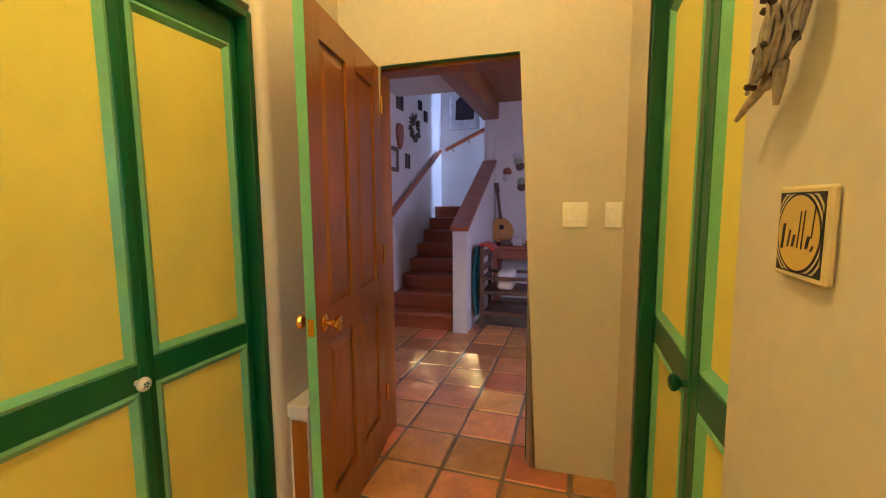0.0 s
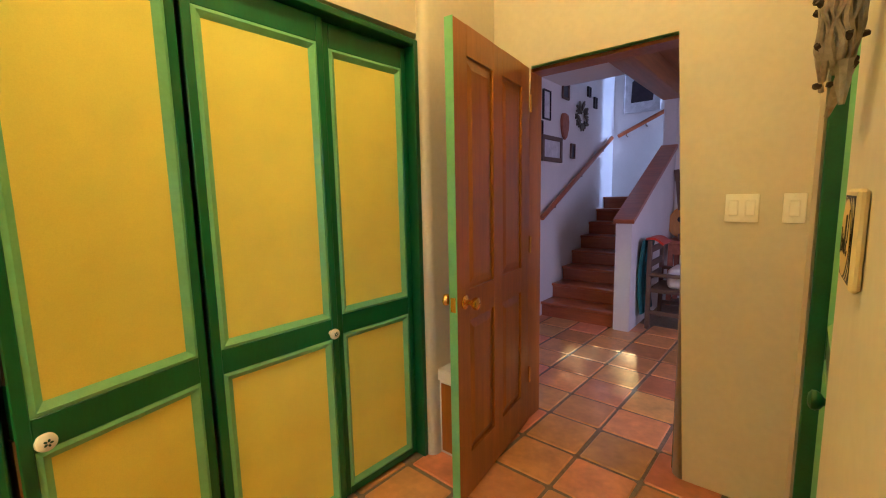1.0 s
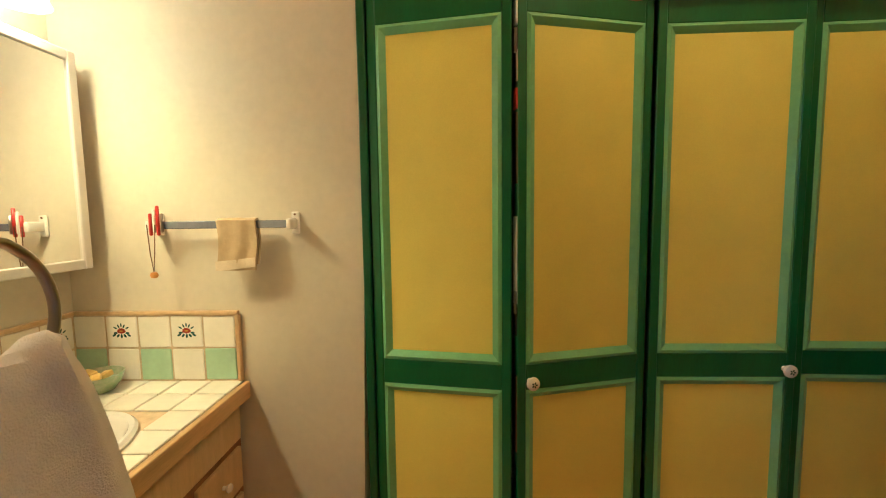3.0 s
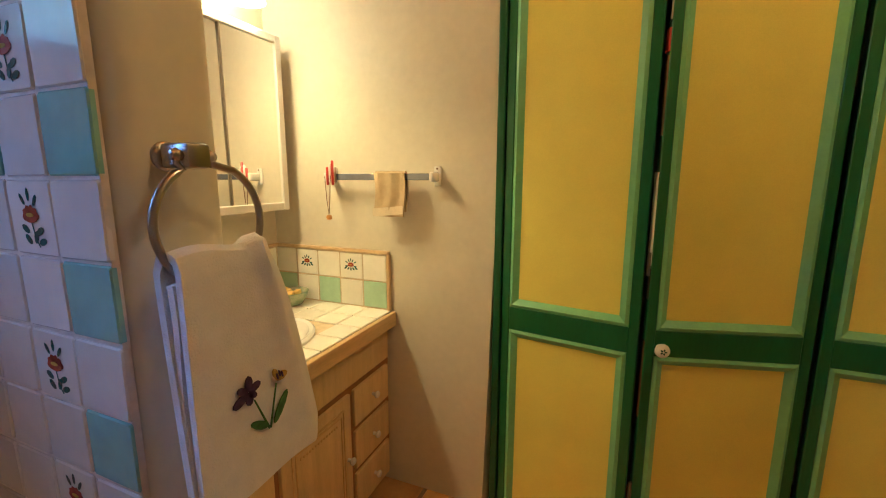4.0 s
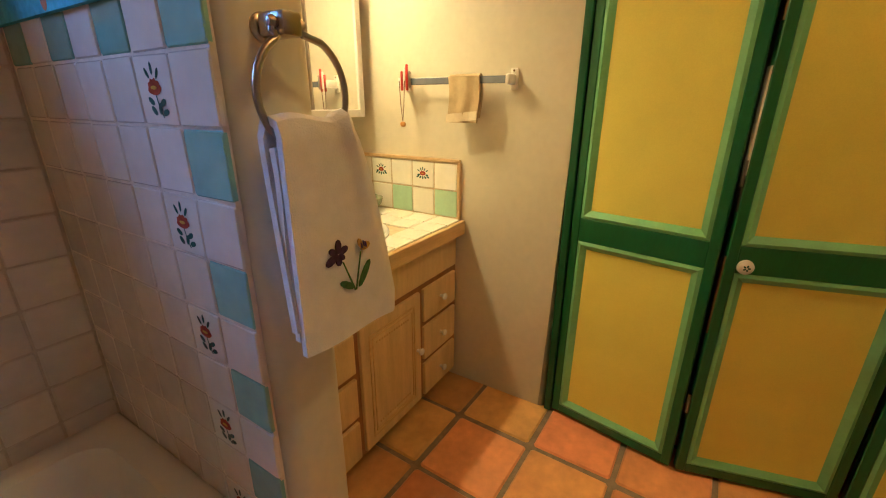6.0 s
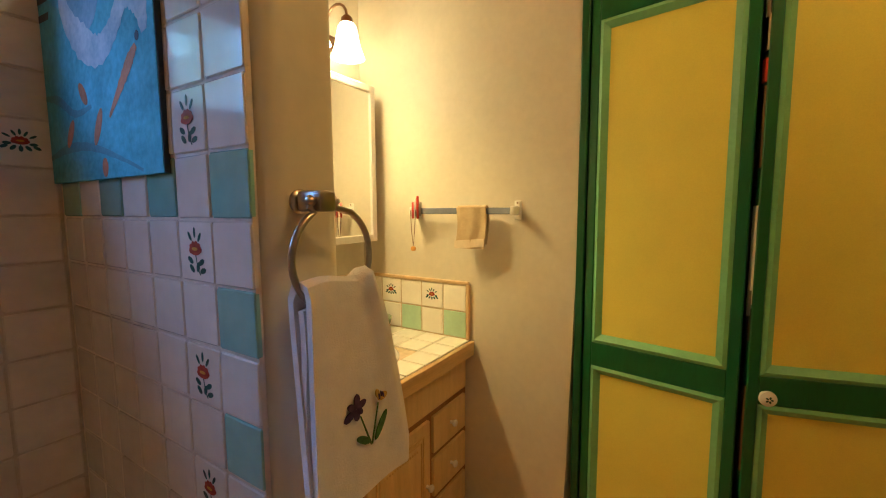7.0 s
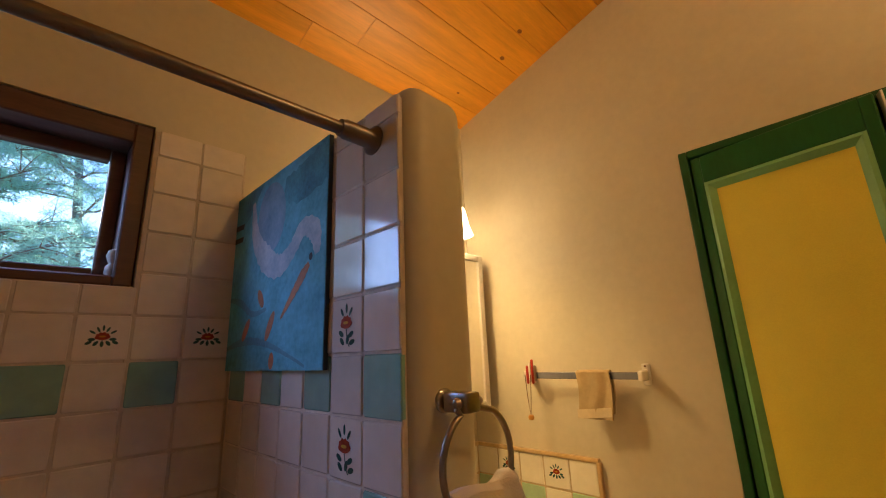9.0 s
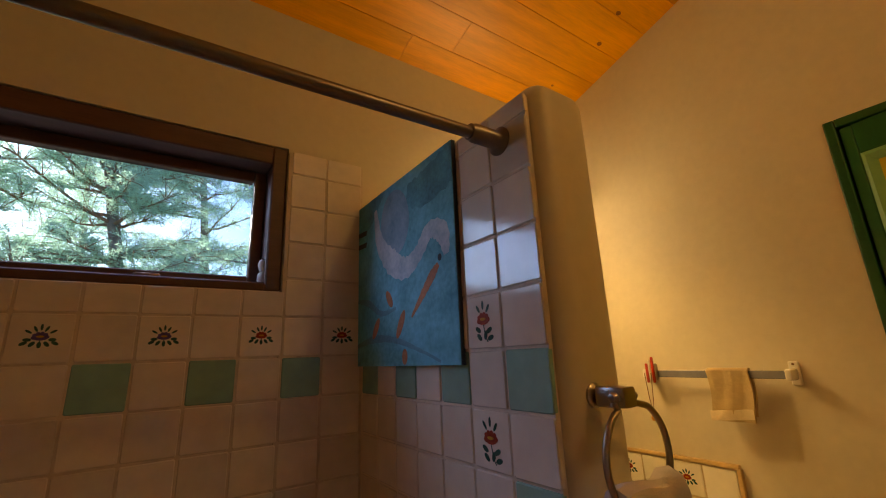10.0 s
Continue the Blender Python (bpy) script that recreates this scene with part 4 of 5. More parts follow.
# ---- towels ----
def towel_ring():
    ring = thing("towel_ring", (0.215, -0.185, 1.31), "brushed nickel towel ring on the end of the partition", "towel ring")
    part("post", box(BM(), 0.203, 0.236, -0.172, -0.119, 1.293, 1.325, 0.005, 2), NICKEL, ring, "square post")
    part("wall_plate", lathe(BM(), [(0.020, 0), (0.020, 0.004), (0.017, 0.007), (0.011, 0.009), (0, 0.009)], Matrix.Translation((0.2195, -0.1855, 1.309)) @ Matrix.Rotation(radians(-90), 4, "X"), 24), NICKEL, ring, "round wall plate")
    for x in (0.196, 0.243):
        ball = lathe(BM(), [(0, -0.009), (0.006, -0.007), (0.009, 0), (0.006, 0.007), (0, 0.009)], Matrix.Translation((x, -0.132, 1.309)) @ Matrix.Rotation(radians(90), 4, "Y"), 14)
        part("end_ball", ball, NICKEL, ring, "small round end cap")
    cx, cz, R, y = 0.199, 1.220, 0.081, -0.132
    pts = [(0.243, y, 1.309), (0.245, y, 1.299)]
    a0, a1 = radians(62), radians(-242)
    for k in range(41):
        a = a0 + (a1 - a0) * k / 40
        pts.append((cx + R * math.cos(a), y, cz + R * math.sin(a)))
    pts += [(0.194, y, 1.299), (0.196, y, 1.309)]
    part("ring", tube(BM(), pts, 0.0055, 10), NICKEL, ring, "round ring")
    return cx, cz, R, y


RING = towel_ring()


def cloth_sheet(rows, cols, fn, thick):
    """A cloth from fn(u, v) -> place, with thickness."""
    bm = BM()
    g = [[bm.verts.new(fn(i / cols, j / rows)) for i in range(cols + 1)] for j in range(rows + 1)]
    for j in range(rows):
        for i in range(cols):
            bm.faces.new((g[j][i], g[j][i + 1], g[j + 1][i + 1], g[j + 1][i]))
    bmesh.ops.recalc_face_normals(bm, faces=bm.faces)
    bmesh.ops.solidify(bm, geom=bm.faces, thickness=thick)
    return bm


def hand_towel():
    tw = thing("hand_towel", (0.16, -0.13, 0.80), "white terry hand towel embroidered with flowers, hung from the ring", "towel")

    def cloth(u, v):
        # v runs from the hem at the back, over the ring, to the front hem
        xt = 0.272 + (0.120 - 0.272) * u
        zt = 1.192 + 0.010 * math.exp(-((u - 0.86) / 0.10) ** 2) + 0.004 * math.sin(7 * u)
        side = abs(v - 0.47) / 0.53 if v > 0.47 else abs(v - 0.47) / 0.47
        w = max(0.0, side - 0.06) / 0.94
        front = v > 0.47
        zb = (0.828 - 0.020 * u + 3.0 * max(0.0, u - 0.9) ** 2) if front else (0.868 - 0.008 * u)
        xb = (0.279 + (0.016 - 0.279) * u) if front else (0.283 + (0.045 - 0.283) * u)
        x = xt + (xb - xt) * w ** 0.75
        z = zt + (zb - zt) * w - (0.03 * (side / 0.06) ** 2 if side < 0.06 else 0.03 * (1 - w))
        lean = min(1.0, side / 0.06)
        y = -0.127 + (0.024 if front else -0.028) * math.sin(lean * math.pi / 2)
        y += (0.006 * w if front else 0.030 * w) + 0.006 * math.sin(6 * u + (0.4 if front else 1.6)) * w ** 0.6
        y += (0.013 * math.exp(-((u - 0.80) / 0.07) ** 2) * math.exp(-2.2 * w) if front else 0)
        if u > 0.86:
            y -= (u - 0.86) * 0.22 * (0.35 + 0.65 * w)
        return (x, y, z)

    part("cloth", cloth_sheet(70, 26, cloth, 0.012), TERRY, tw)

    def inner(u, v):
        x, y, z = cloth(0.02 + 0.9 * u, 0.52 + 0.465 * v)
        return (x + 0.004, y - 0.017 + 0.003 * math.sin(9 * v), z + 0.012 * v)

    part("inner_fold", cloth_sheet(30, 16, inner, 0.012), TERRY, tw)

    def stitch(outlines, mat, name, label, y):
        bm = BM()
        for o in outlines:
            slab(bm, o, 0.0022, on_y(0, y, 0))
        part(name, bm, mat, tw, label, soft=False)

    # local x is mirrored on a wall that faces +y
    fx, fz = -0.199, 0.978
    petals = ((1.50, 0.013, 0.012, 0.0065), (2.6, 0.012, 0.010, 0.006), (3.55, 0.017, 0.013, 0.007), (4.75, 0.010, 0.010, 0.0065), (0.35, 0.013, 0.010, 0.006), (5.6, 0.009, 0.008, 0.005))
    stitch([oval(fx + d * math.cos(a), fz + d * math.sin(a), u, v, 10, a) for a, d, u, v in petals], THREADP, "embroidered_flower", "dark purple embroidered flower", -0.0935)
    gx, gz = -0.140, 0.979
    stitch([oval(gx + 0.006, gz - 0.004, 0.012, 0.007, 10, 0.1), oval(gx - 0.006, gz + 0.004, 0.009, 0.005, 8, 1.9)], THREADY, "embroidered_bud", "gold embroidered bee", -0.0955)
    stitch([oval(gx - 0.004 + 0.005 * k, gz - 0.001 + 0.003 * (k % 2), 0.0013, 0.006, 6, 0.2) for k in range(3)], THREADP, "embroidered_stripe", "dark stitched stripes", -0.0935)
    stitch([oval(-0.183, 0.918, 0.018, 0.0065, 10, -0.55), oval(-0.140, 0.926, 0.026, 0.007, 10, 0.95),
            [(-0.190, 0.962), (-0.1885, 0.962), (-0.164, 0.904), (-0.166, 0.902)], [(-0.147, 0.968), (-0.1458, 0.968), (-0.162, 0.902), (-0.164, 0.903)]],
           THREADG, "embroidered_leaves", "green embroidered leaves and stems", -0.0945)


hand_towel()


def towel_bar():
    bar = thing("towel_bar", (XW, -0.45, 1.285), "flat steel towel bar between white ceramic brackets", "towel bar")
    x = XW + 0.055
    part("bar", box(BM(), x - 0.004, x + 0.004, -0.665, -0.232, 1.275, 1.299, 0.002, 1), BARM, bar, soft=False)
    for y in (-0.672, -0.222):
        part("bracket", box(BM(), XW, XW + 0.012, y - 0.014, y + 0.014, 1.253, 1.325, 0.006, 3), PORCEL, bar, "white ceramic bracket")
        part("bracket_arm", box(BM(), XW + 0.01, x + 0.012, y - 0.009, y + 0.009, 1.270, 1.304, 0.006, 3), PORCEL, bar, "white ceramic arm")
        part("screw", lathe(BM(), [(0.004, 0), (0.003, 0.002), (0, 0.0025)], Matrix.Translation((XW + 0.012, y, 1.316)) @ Matrix.Rotation(radians(90), 4, "Y"), 8), BRONZE, bar)

    def fold(xf, z1):
        return lambda u, v: (xf + 0.005 * math.sin(6 * u) * v + 0.003 * math.sin(13 * u + 2 * v), -0.447 + 0.122 * u + 0.006 * math.sin(4 * v), 1.300 - (1.300 - z1) * v)
    cl = thing("washcloth", (x, -0.39, 1.14), "tan terry washcloth draped over the towel bar", "towel")
    part("front_fall", cloth_sheet(12, 12, fold(x + 0.012, 1.143), 0.006), CLOTHT, cl)
    part("back_fall", cloth_sheet(12, 12, fold(x - 0.010, 1.16), 0.006), CLOTHT, cl)
    part("fold", cloth_sheet(6, 12, lambda u, v: (x + 0.001 + 0.012 * math.cos(math.pi * v), -0.447 + 0.122 * u, 1.299 + 0.009 * math.sin(math.pi * v)), 0.006), CLOTHT, cl)
    part("hem", cloth_sheet(3, 12, lambda u, v: (x + 0.0145 + 0.005 * math.sin(6 * u) * 0.9, -0.449 + 0.125 * u + 0.006 * math.sin(4), 1.172 + 0.012 * u - 0.030 * v), 0.007), CLOTHL, cl, "paler hem")
    clips = thing("hair_clips", (x, -0.655, 1.28), "red and clear hair clips gripping the towel bar", "hair clips")
    rng = random.Random(5)
    for k, mat in enumerate((RED, PORCEL, RED, NICKEL)):
        y = -0.665 + 0.012 * k
        part("clip", box(BM(), x + 0.005, x + 0.016, y, y + 0.009, 1.255 + 0.01 * (k % 2), 1.325 + 0.012 * (k % 3), 0.003, 1), mat, clips)
    nk = thing("necklace", (x, -0.655, 1.13), "thin cord necklace with an amber bead hung on the bar", "necklace")
    part("cord", tube(BM(), [(x + 0.018, -0.668, 1.29), (x + 0.018, -0.663, 1.2), (x + 0.018, -0.655, 1.14), (x + 0.019, -0.648, 1.2), (x + 0.018, -0.642, 1.29)], 0.0016, 6), BRONZE, nk)
    part("bead", lathe(BM(), [(0, 0), (0.009, 0.003), (0.012, 0.011), (0.009, 0.019), (0, 0.022)], Matrix.Translation((x + 0.018, -0.655, 1.12)), 12), AMBER, nk, "round amber bead")


towel_bar()


def soap_dish():
    d = thing("soap_dish", (-0.70, -0.845, CZ), "green and white glazed bowl holding yellow soaps", "bowl")
    m = Matrix.Translation((-0.70, -0.845, CZ + 0.003))
    part("bowl", lathe(BM(), [(0.03, 0), (0.045, 0.006), (0.065, 0.035), (0.072, 0.06), (0.068, 0.06), (0.058, 0.035), (0.03, 0.012), (0, 0.012)], m, 24), DISHG, d)
    for k, (u, v) in enumerate(((-0.02, 0.01), (0.025, 0.02), (0.0, -0.025))):
        part("soap", box(BM(), -0.022, 0.022, -0.014, 0.014, 0, 0.02, 0.006, 2, m=m @ pose(u, v, 0.038 + 0.006 * k, 10, 8, 40 * k)), SOAPY, d, "yellow soap")


soap_dish()


def ceiling_globe(x, y, z):
    lt = thing("ceiling_light", (x, y, z), "small round frosted ceiling light on a bronze plate", "lamp")
    m = Matrix.Translation((x, y, z))
    top = ceil_z(y) - z + 0.012
    part("canopy", lathe(BM(), [(0.0, top), (0.09, top), (0.09, 0.085), (0.07, 0.075), (0, 0.075)], m, 24), BRONZE, lt, "bronze ceiling plate")
    part("globe", lathe(BM(), [(0.055, 0.075), (0.085, 0.05), (0.092, 0.01), (0.075, -0.03), (0.04, -0.05), (0, -0.055)], m, 24), GLOBE, lt, "glowing frosted glass globe")


# Invented fixture round the ceiling bulb, out of view.
ceiling_globe(-0.1, 1.05, 2.93)


# ---- wall fittings ----
def switch_plate(x0, x1, n, label):
    z0, z1 = 1.191, 1.303
    sp = thing("light_switch", ((x0 + x1) / 2, YN, 1.255), label, "light switch", "wall switches")
    part("plate", box(BM(), x0, x1, YN - 0.011, YN, z0, z1, 0.004, 2), SWITCHP, sp)
    for k in range(n):
        c = x0 + (x1 - x0) * (k + 0.5) / n
        part("rocker", box(BM(), c - 0.0165, c + 0.0165, YN - 0.018, YN - 0.010, 1.216, 1.278, 0.003, 1), SWITCHP, sp, "ivory rocker", soft=False)
    for z in (1.202, 1.292):
        part("screw", lathe(BM(), [(0.003, 0), (0.002, 0.001), (0, 0.0012)], Matrix.Translation(((x0 + x1) / 2, YN - 0.011, z)) @ Matrix.Rotation(radians(90), 4, "X"), 8), SWITCHP, sp)


switch_plate(0.354, 0.464, 2, "ivory double rocker switch plate on the plaster wall")
switch_plate(0.536, 0.604, 1, "ivory single rocker switch plate on the plaster wall")


def sign():
    """A small square plaque with rings and slanted bars."""
    m = on_x(XE - 0.001, 1.050, 1.266, -1)
    sg = thing("wall_plaque", m, "mustard square plaque with black rings and lettering bars", "sign")
    h = 0.051
    part("block", box(BM(), -h, h, -h, h, 0, 0.009, 0.003, 1), SIGNC, sg, local=True, soft=False)
    part("face", box(BM(), -h + 0.007, h - 0.007, -h + 0.007, h - 0.007, 0.009, 0.0096), BLACK, sg, "black printed border", local=True, soft=False)
    f = h - 0.009
    for k, (r, mat) in enumerate(((f * 1.24, SIGNC), (f * 1.17, BLACK), (f * 1.10, SIGNC), (f * 1.04, BLACK), (f * 0.97, SIGNY))):
        pts = [(max(-f, min(f, u)), max(-f, min(f, v))) for u, v in oval(0, 0, r, r, 40)]
        part("ring_shape", slab(BM(), pts, 0.0003 * (k + 1), Matrix.Translation((0, 0, 0.0096))), mat, sg, "printed ring", local=True, soft=False)
    bb = BM()
    for x, y, w, hh in ((-0.030, -0.005, 0.010, 0.030), (-0.017, -0.007, 0.005, 0.020), (-0.007, -0.009, 0.008, 0.014), (0.004, 0.004, 0.0035, 0.042), (0.012, 0.004, 0.0035, 0.044), (0.022, -0.009, 0.009, 0.014), (0.031, 0.014, 0.003, 0.036), (0.031, -0.015, 0.006, 0.006)):
        x, y, w, hh = 0.95 * x, 0.95 * y, 0.5 * w, 0.95 * hh
        slab(bb, [(x - w / 2 - 0.002, y - hh / 2), (x + w / 2 - 0.002, y - hh / 2), (x + w / 2 + 0.002, y + hh / 2), (x - w / 2 + 0.002, y + hh / 2)], 0.0005, Matrix.Translation((0, 0, 0.0112)))
    part("lettering_bars", bb, BLACK, sg, "black lettering bars", local=True, soft=False)


sign()


def cholla():
    """A curved, hollow, lattice-like piece of cactus wood."""
    rng = random.Random(11)
    bm, sb = BM(), BM()
    path = []
    for k in range(25):
        f = k / 24
        path.append(Vector((XE - 0.030, 1.052 + 0.105 * math.exp(-f * 9.0) - 0.02 * f, 1.420 + 0.46 * f)))
    R = lambda f: 0.009 + 0.075 * f if f < 0.11 else 0.0172 + 0.002 * math.sin(f * 12)

    def at(f, a):
        i = min(23, int(f * 24))
        p = path[i].lerp(path[i + 1], f * 24 - i)
        return p + R(f) * Vector((0.85 * math.cos(a), math.sin(a), 0.15 * math.cos(a)))
    # crossing strands that leave long oval holes
    for sgn in (-1, 1):
        for s in range(9):
            a0 = s * 2 * math.pi / 9
            pts = [at(f / 60, a0 + sgn * 2.3 * f / 60 + 0.28 * sgn * math.sin(f * 0.62 + s)) for f in range(2 + (s * 5) % 4, 61)]
            tube(bm, pts, [0.0034 + 0.0011 * math.sin(i * 0.9 + s) for i in range(len(pts))], 6)
    # two broken prongs at the foot
    for tip, root in (((XE - 0.030, 1.190, 1.411), 0.4), ((XE - 0.022, 1.098, 1.411), -1.0)):
        p = at(0.08, root)
        tube(bm, [p, p.lerp(Vector(tip), 0.5), Vector(tip)], [0.008, 0.007, 0.003], 7)
    for k in range(130):
        f, a = rng.uniform(0.03, 0.98), rng.uniform(0, 6.28)
        p = at(f, a)
        d = (p - path[min(24, int(f * 24))]).normalized()
        tube(sb, [p, p + d * 0.005, p + d * rng.uniform(0.007, 0.011)], [0.0035, 0.0042, 0.003], 5)
    ch = thing("cactus_skeleton", (XE, 1.07, 1.42), "weathered grey cactus skeleton hung on the plaster wall", "wall ornament")
    part("lattice", bm, CHOLLA, ch)
    tagged(part("spine_relief", sb, CHOLLAD, ch, "dark spine stubs"), kind="stuff")


cholla()


def low_cabinet():
    """A narrow low cupboard in the corner behind the door."""
    c = thing("low_cupboard", (-0.70, 2.2, 0), "low white-edged cupboard with a brown front behind the door", "cabinet")
    x0, x1, y0, y1, h = XW + 0.003, -0.655, 1.96, 2.45, 0.455
    part("body", box(BM(), x0, x1 - 0.01, y0, y1, 0, h - 0.06, 0.003, 1), WHITEW, c, soft=False)
    part("top", box(BM(), x0, x1, y0 - 0.012, y1, h - 0.06, h, 0.006, 2), WHITEW, c, "thick white top", soft=False)
    part("side_panel", box(BM(), x0 + 0.055, x1 - 0.015, y0 - 0.005, y0, 0.02, h - 0.075), DOORWOOD, c, "brown wooden panel", soft=False)


low_cabinet()


# ---- things in the hall ----
def handrail(pts, label):
    hr = thing("handrail", pts[0], label, "handrail", "stair handrails")
    a, b = Vector(pts[0]), Vector(pts[-1])
    part("rail", tube(BM(), pts, 0.028, 10), STAIRW, hr)
    for f in (0.15, 0.5, 0.85):
        p = a.lerp(b, f)
        w = Vector((-1.47, p.y, p.z - 0.06)) if abs(a.x - b.x) < 0.1 else Vector((p.x, 6.75, p.z - 0.06))
        part("bracket", tube(BM(), [w, p + Vector((0, 0, -0.05)), p], 0.008, 8), BRONZE, hr, "dark metal bracket")


handrail([(-1.41, 4.40, 1.075), (-1.41, 6.50, 2.075)], "brown wooden handrail rising along the stair wall")
handrail([(-1.38, 6.68, 2.11), (-0.66, 6.68, 2.44)], "short wooden handrail on the landing wall")


def wall_picture(m, w, h, edge, frame_mat, face_mat, label, kind="picture"):
    p = thing("framed_picture", m, label, kind, "pictures on the stair wall")
    bm = BM()
    for a, b, c, d in ((-w, -w + edge, -h, h), (w - edge, w, -h, h), (-w + edge, w - edge, -h, -h + edge), (-w + edge, w - edge, h - edge, h)):
        box(bm, a, b, c, d, 0.002, 0.025, 0.003, 1)
    part("frame", bm, frame_mat, p, local=True, soft=False)
    part("print", box(BM(), -w + edge, w - edge, -h + edge, h - edge, 0.002, 0.012), face_mat, p, local=True, soft=False)
    return p


SX = -1.47
wall_picture(on_x(SX, 4.72, 1.80), 0.245, 0.135, 0.045, CHAIRW, PICW, "wide picture in a dark carved frame")
wall_picture(on_x(SX, 4.58, 2.24), 0.085, 0.15, 0.015, BLACK, PICW, "narrow dark framed picture")
wall_picture(on_x(SX, 5.27, 1.815), 0.06, 0.085, 0.015, CHAIRW, PICD, "small dark framed picture")
wall_picture(on_x(SX, 5.75, 2.57), 0.05, 0.06, 0.012, BLACK, PICD, "small black framed picture")
wall_picture(on_x(SX, 5.97, 2.47), 0.05, 0.07, 0.012, BLACK, PICD, "small black framed picture")
wall_picture(on_x(SX, 4.42, 1.98), 0.07, 0.09, 0.012, BLACK, PICD, "small black framed picture")
wall_picture(on_x(SX, 4.36, 1.60), 0.06, 0.12, 0.012, BLACK, PICW, "small black framed picture")
wall_picture(on_x(SX, 5.05, 2.50), 0.09, 0.13, 0.02, CHAIRW, PICD, "dark carved plaque on the stair wall")
big = wall_picture(on_y(-1.10, 6.75, 2.68, -1), 0.24, 0.27, 0.02, PICW, PICW, "large pale framed print with a dark shape on the landing wall")
part("dark_shape", slab(BM(), [(-0.14, -0.13), (0.14, -0.13), (0.16, 0.16), (0.08, 0.20), (0.02, 0.16), (-0.05, 0.22), (-0.13, 0.15)], 0.002, Matrix.Translation((0, 0, 0.012))), PICD, big, "dark printed shape", local=True, soft=False)


def wreath():
    rng = random.Random(8)
    bm = BM()
    for k in range(40):
        a = rng.uniform(0, 6.28)
        r = 0.13 + rng.uniform(-0.035, 0.035)
        slab(bm, oval(r * math.cos(a), r * math.sin(a), 0.05, 0.016, 8, a + rng.uniform(-0.9, 0.9)), 0.012, on_x(SX + rng.uniform(0.002, 0.03), 5.52, 2.235))
    w = solid("wreath", bm, material("dry wreath leaves", (0.13, 0.11, 0.08), 0.8, vary=0.5, size=16), "dry leaf wreath on the stair wall", "wreath")


wreath()


def wall_mask(y, z, w, h, mat):
    bm = BM()
    prof = [(-0.7, 0.9), (-0.9, 0.4), (-0.8, -0.2), (-0.45, -0.8), (0, -1.0), (0.45, -0.8), (0.8, -0.2), (0.9, 0.4), (0.7, 0.9), (0, 1.0)]
    slab(bm, [(w * a, h * b) for a, b in prof], 0.03, on_x(SX + 0.001, y, z))
    bmesh.ops.bevel(bm, geom=[e for e in bm.edges], offset=0.01, segments=2, affect="EDGES")
    solid("wall_plaque", bm, mat, "carved reddish wooden wall plaque", "wall ornament")


wall_mask(5.03, 2.07, 0.11, 0.15, MASKR)


def armchair():
    ch = thing("armchair", (-0.22, 4.95, 0), "weathered wooden armchair with folded throws over its back", "chair")
    x0, x1, y0, y1 = -0.44, 0.06, 4.70, 5.20
    for x, y, h in ((x0, y0, 0.86), (x0, y1, 0.86), (x1, y0, 0.52), (x1, y1, 0.52)):
        part("leg", box(BM(), x - 0.02, x + 0.02, y - 0.02, y + 0.02, 0, h, 0.005, 1), CHAIRW, ch)
    part("seat", box(BM(), x0, x1 + 0.02, y0, y1, 0.36, 0.40, 0.008, 2), CHAIRW, ch)
    for y in (y0, y1):
        part("armrest", box(BM(), x0, x1 + 0.04, y - 0.03, y + 0.03, 0.52, 0.55, 0.008, 2), CHAIRW, ch)
        part("stretcher", box(BM(), x0 + 0.02, x1 - 0.02, y - 0.012, y + 0.012, 0.15, 0.185), CHAIRW, ch)
    for z in (0.48, 0.60, 0.74):
        part("back_slat", box(BM(), x0 - 0.012, x0 + 0.012, y0 + 0.02, y1 - 0.02, z, z + 0.06, 0.004, 1), CHAIRW, ch)
    th = solid("throw_blanket", cloth_sheet(14, 10, lambda u, v: (x0 - 0.045 - 0.035 * math.sin(3 * v) + 0.012 * math.sin(9 * u), 4.66 + 0.42 * u, 0.86 - 0.72 * v), 0.012), TEALF, "dark teal throw hanging behind the chair", "blanket")
    solid("red_cloth", cloth_sheet(8, 8, lambda u, v: (x0 - 0.03 + 0.16 * v, 4.66 + 0.3 * u, 0.885 + 0.03 * math.sin(3.1 * v) - 0.05 * v), 0.02), RED, "red cloth folded over the chair back", "cloth")
    solid("white_cushion", box(BM(), -0.30, -0.12, 4.74, 5.1, 0.402, 0.60, 0.05, 4), WHITEW, "white cushion standing on the chair seat", "cushion")


armchair()


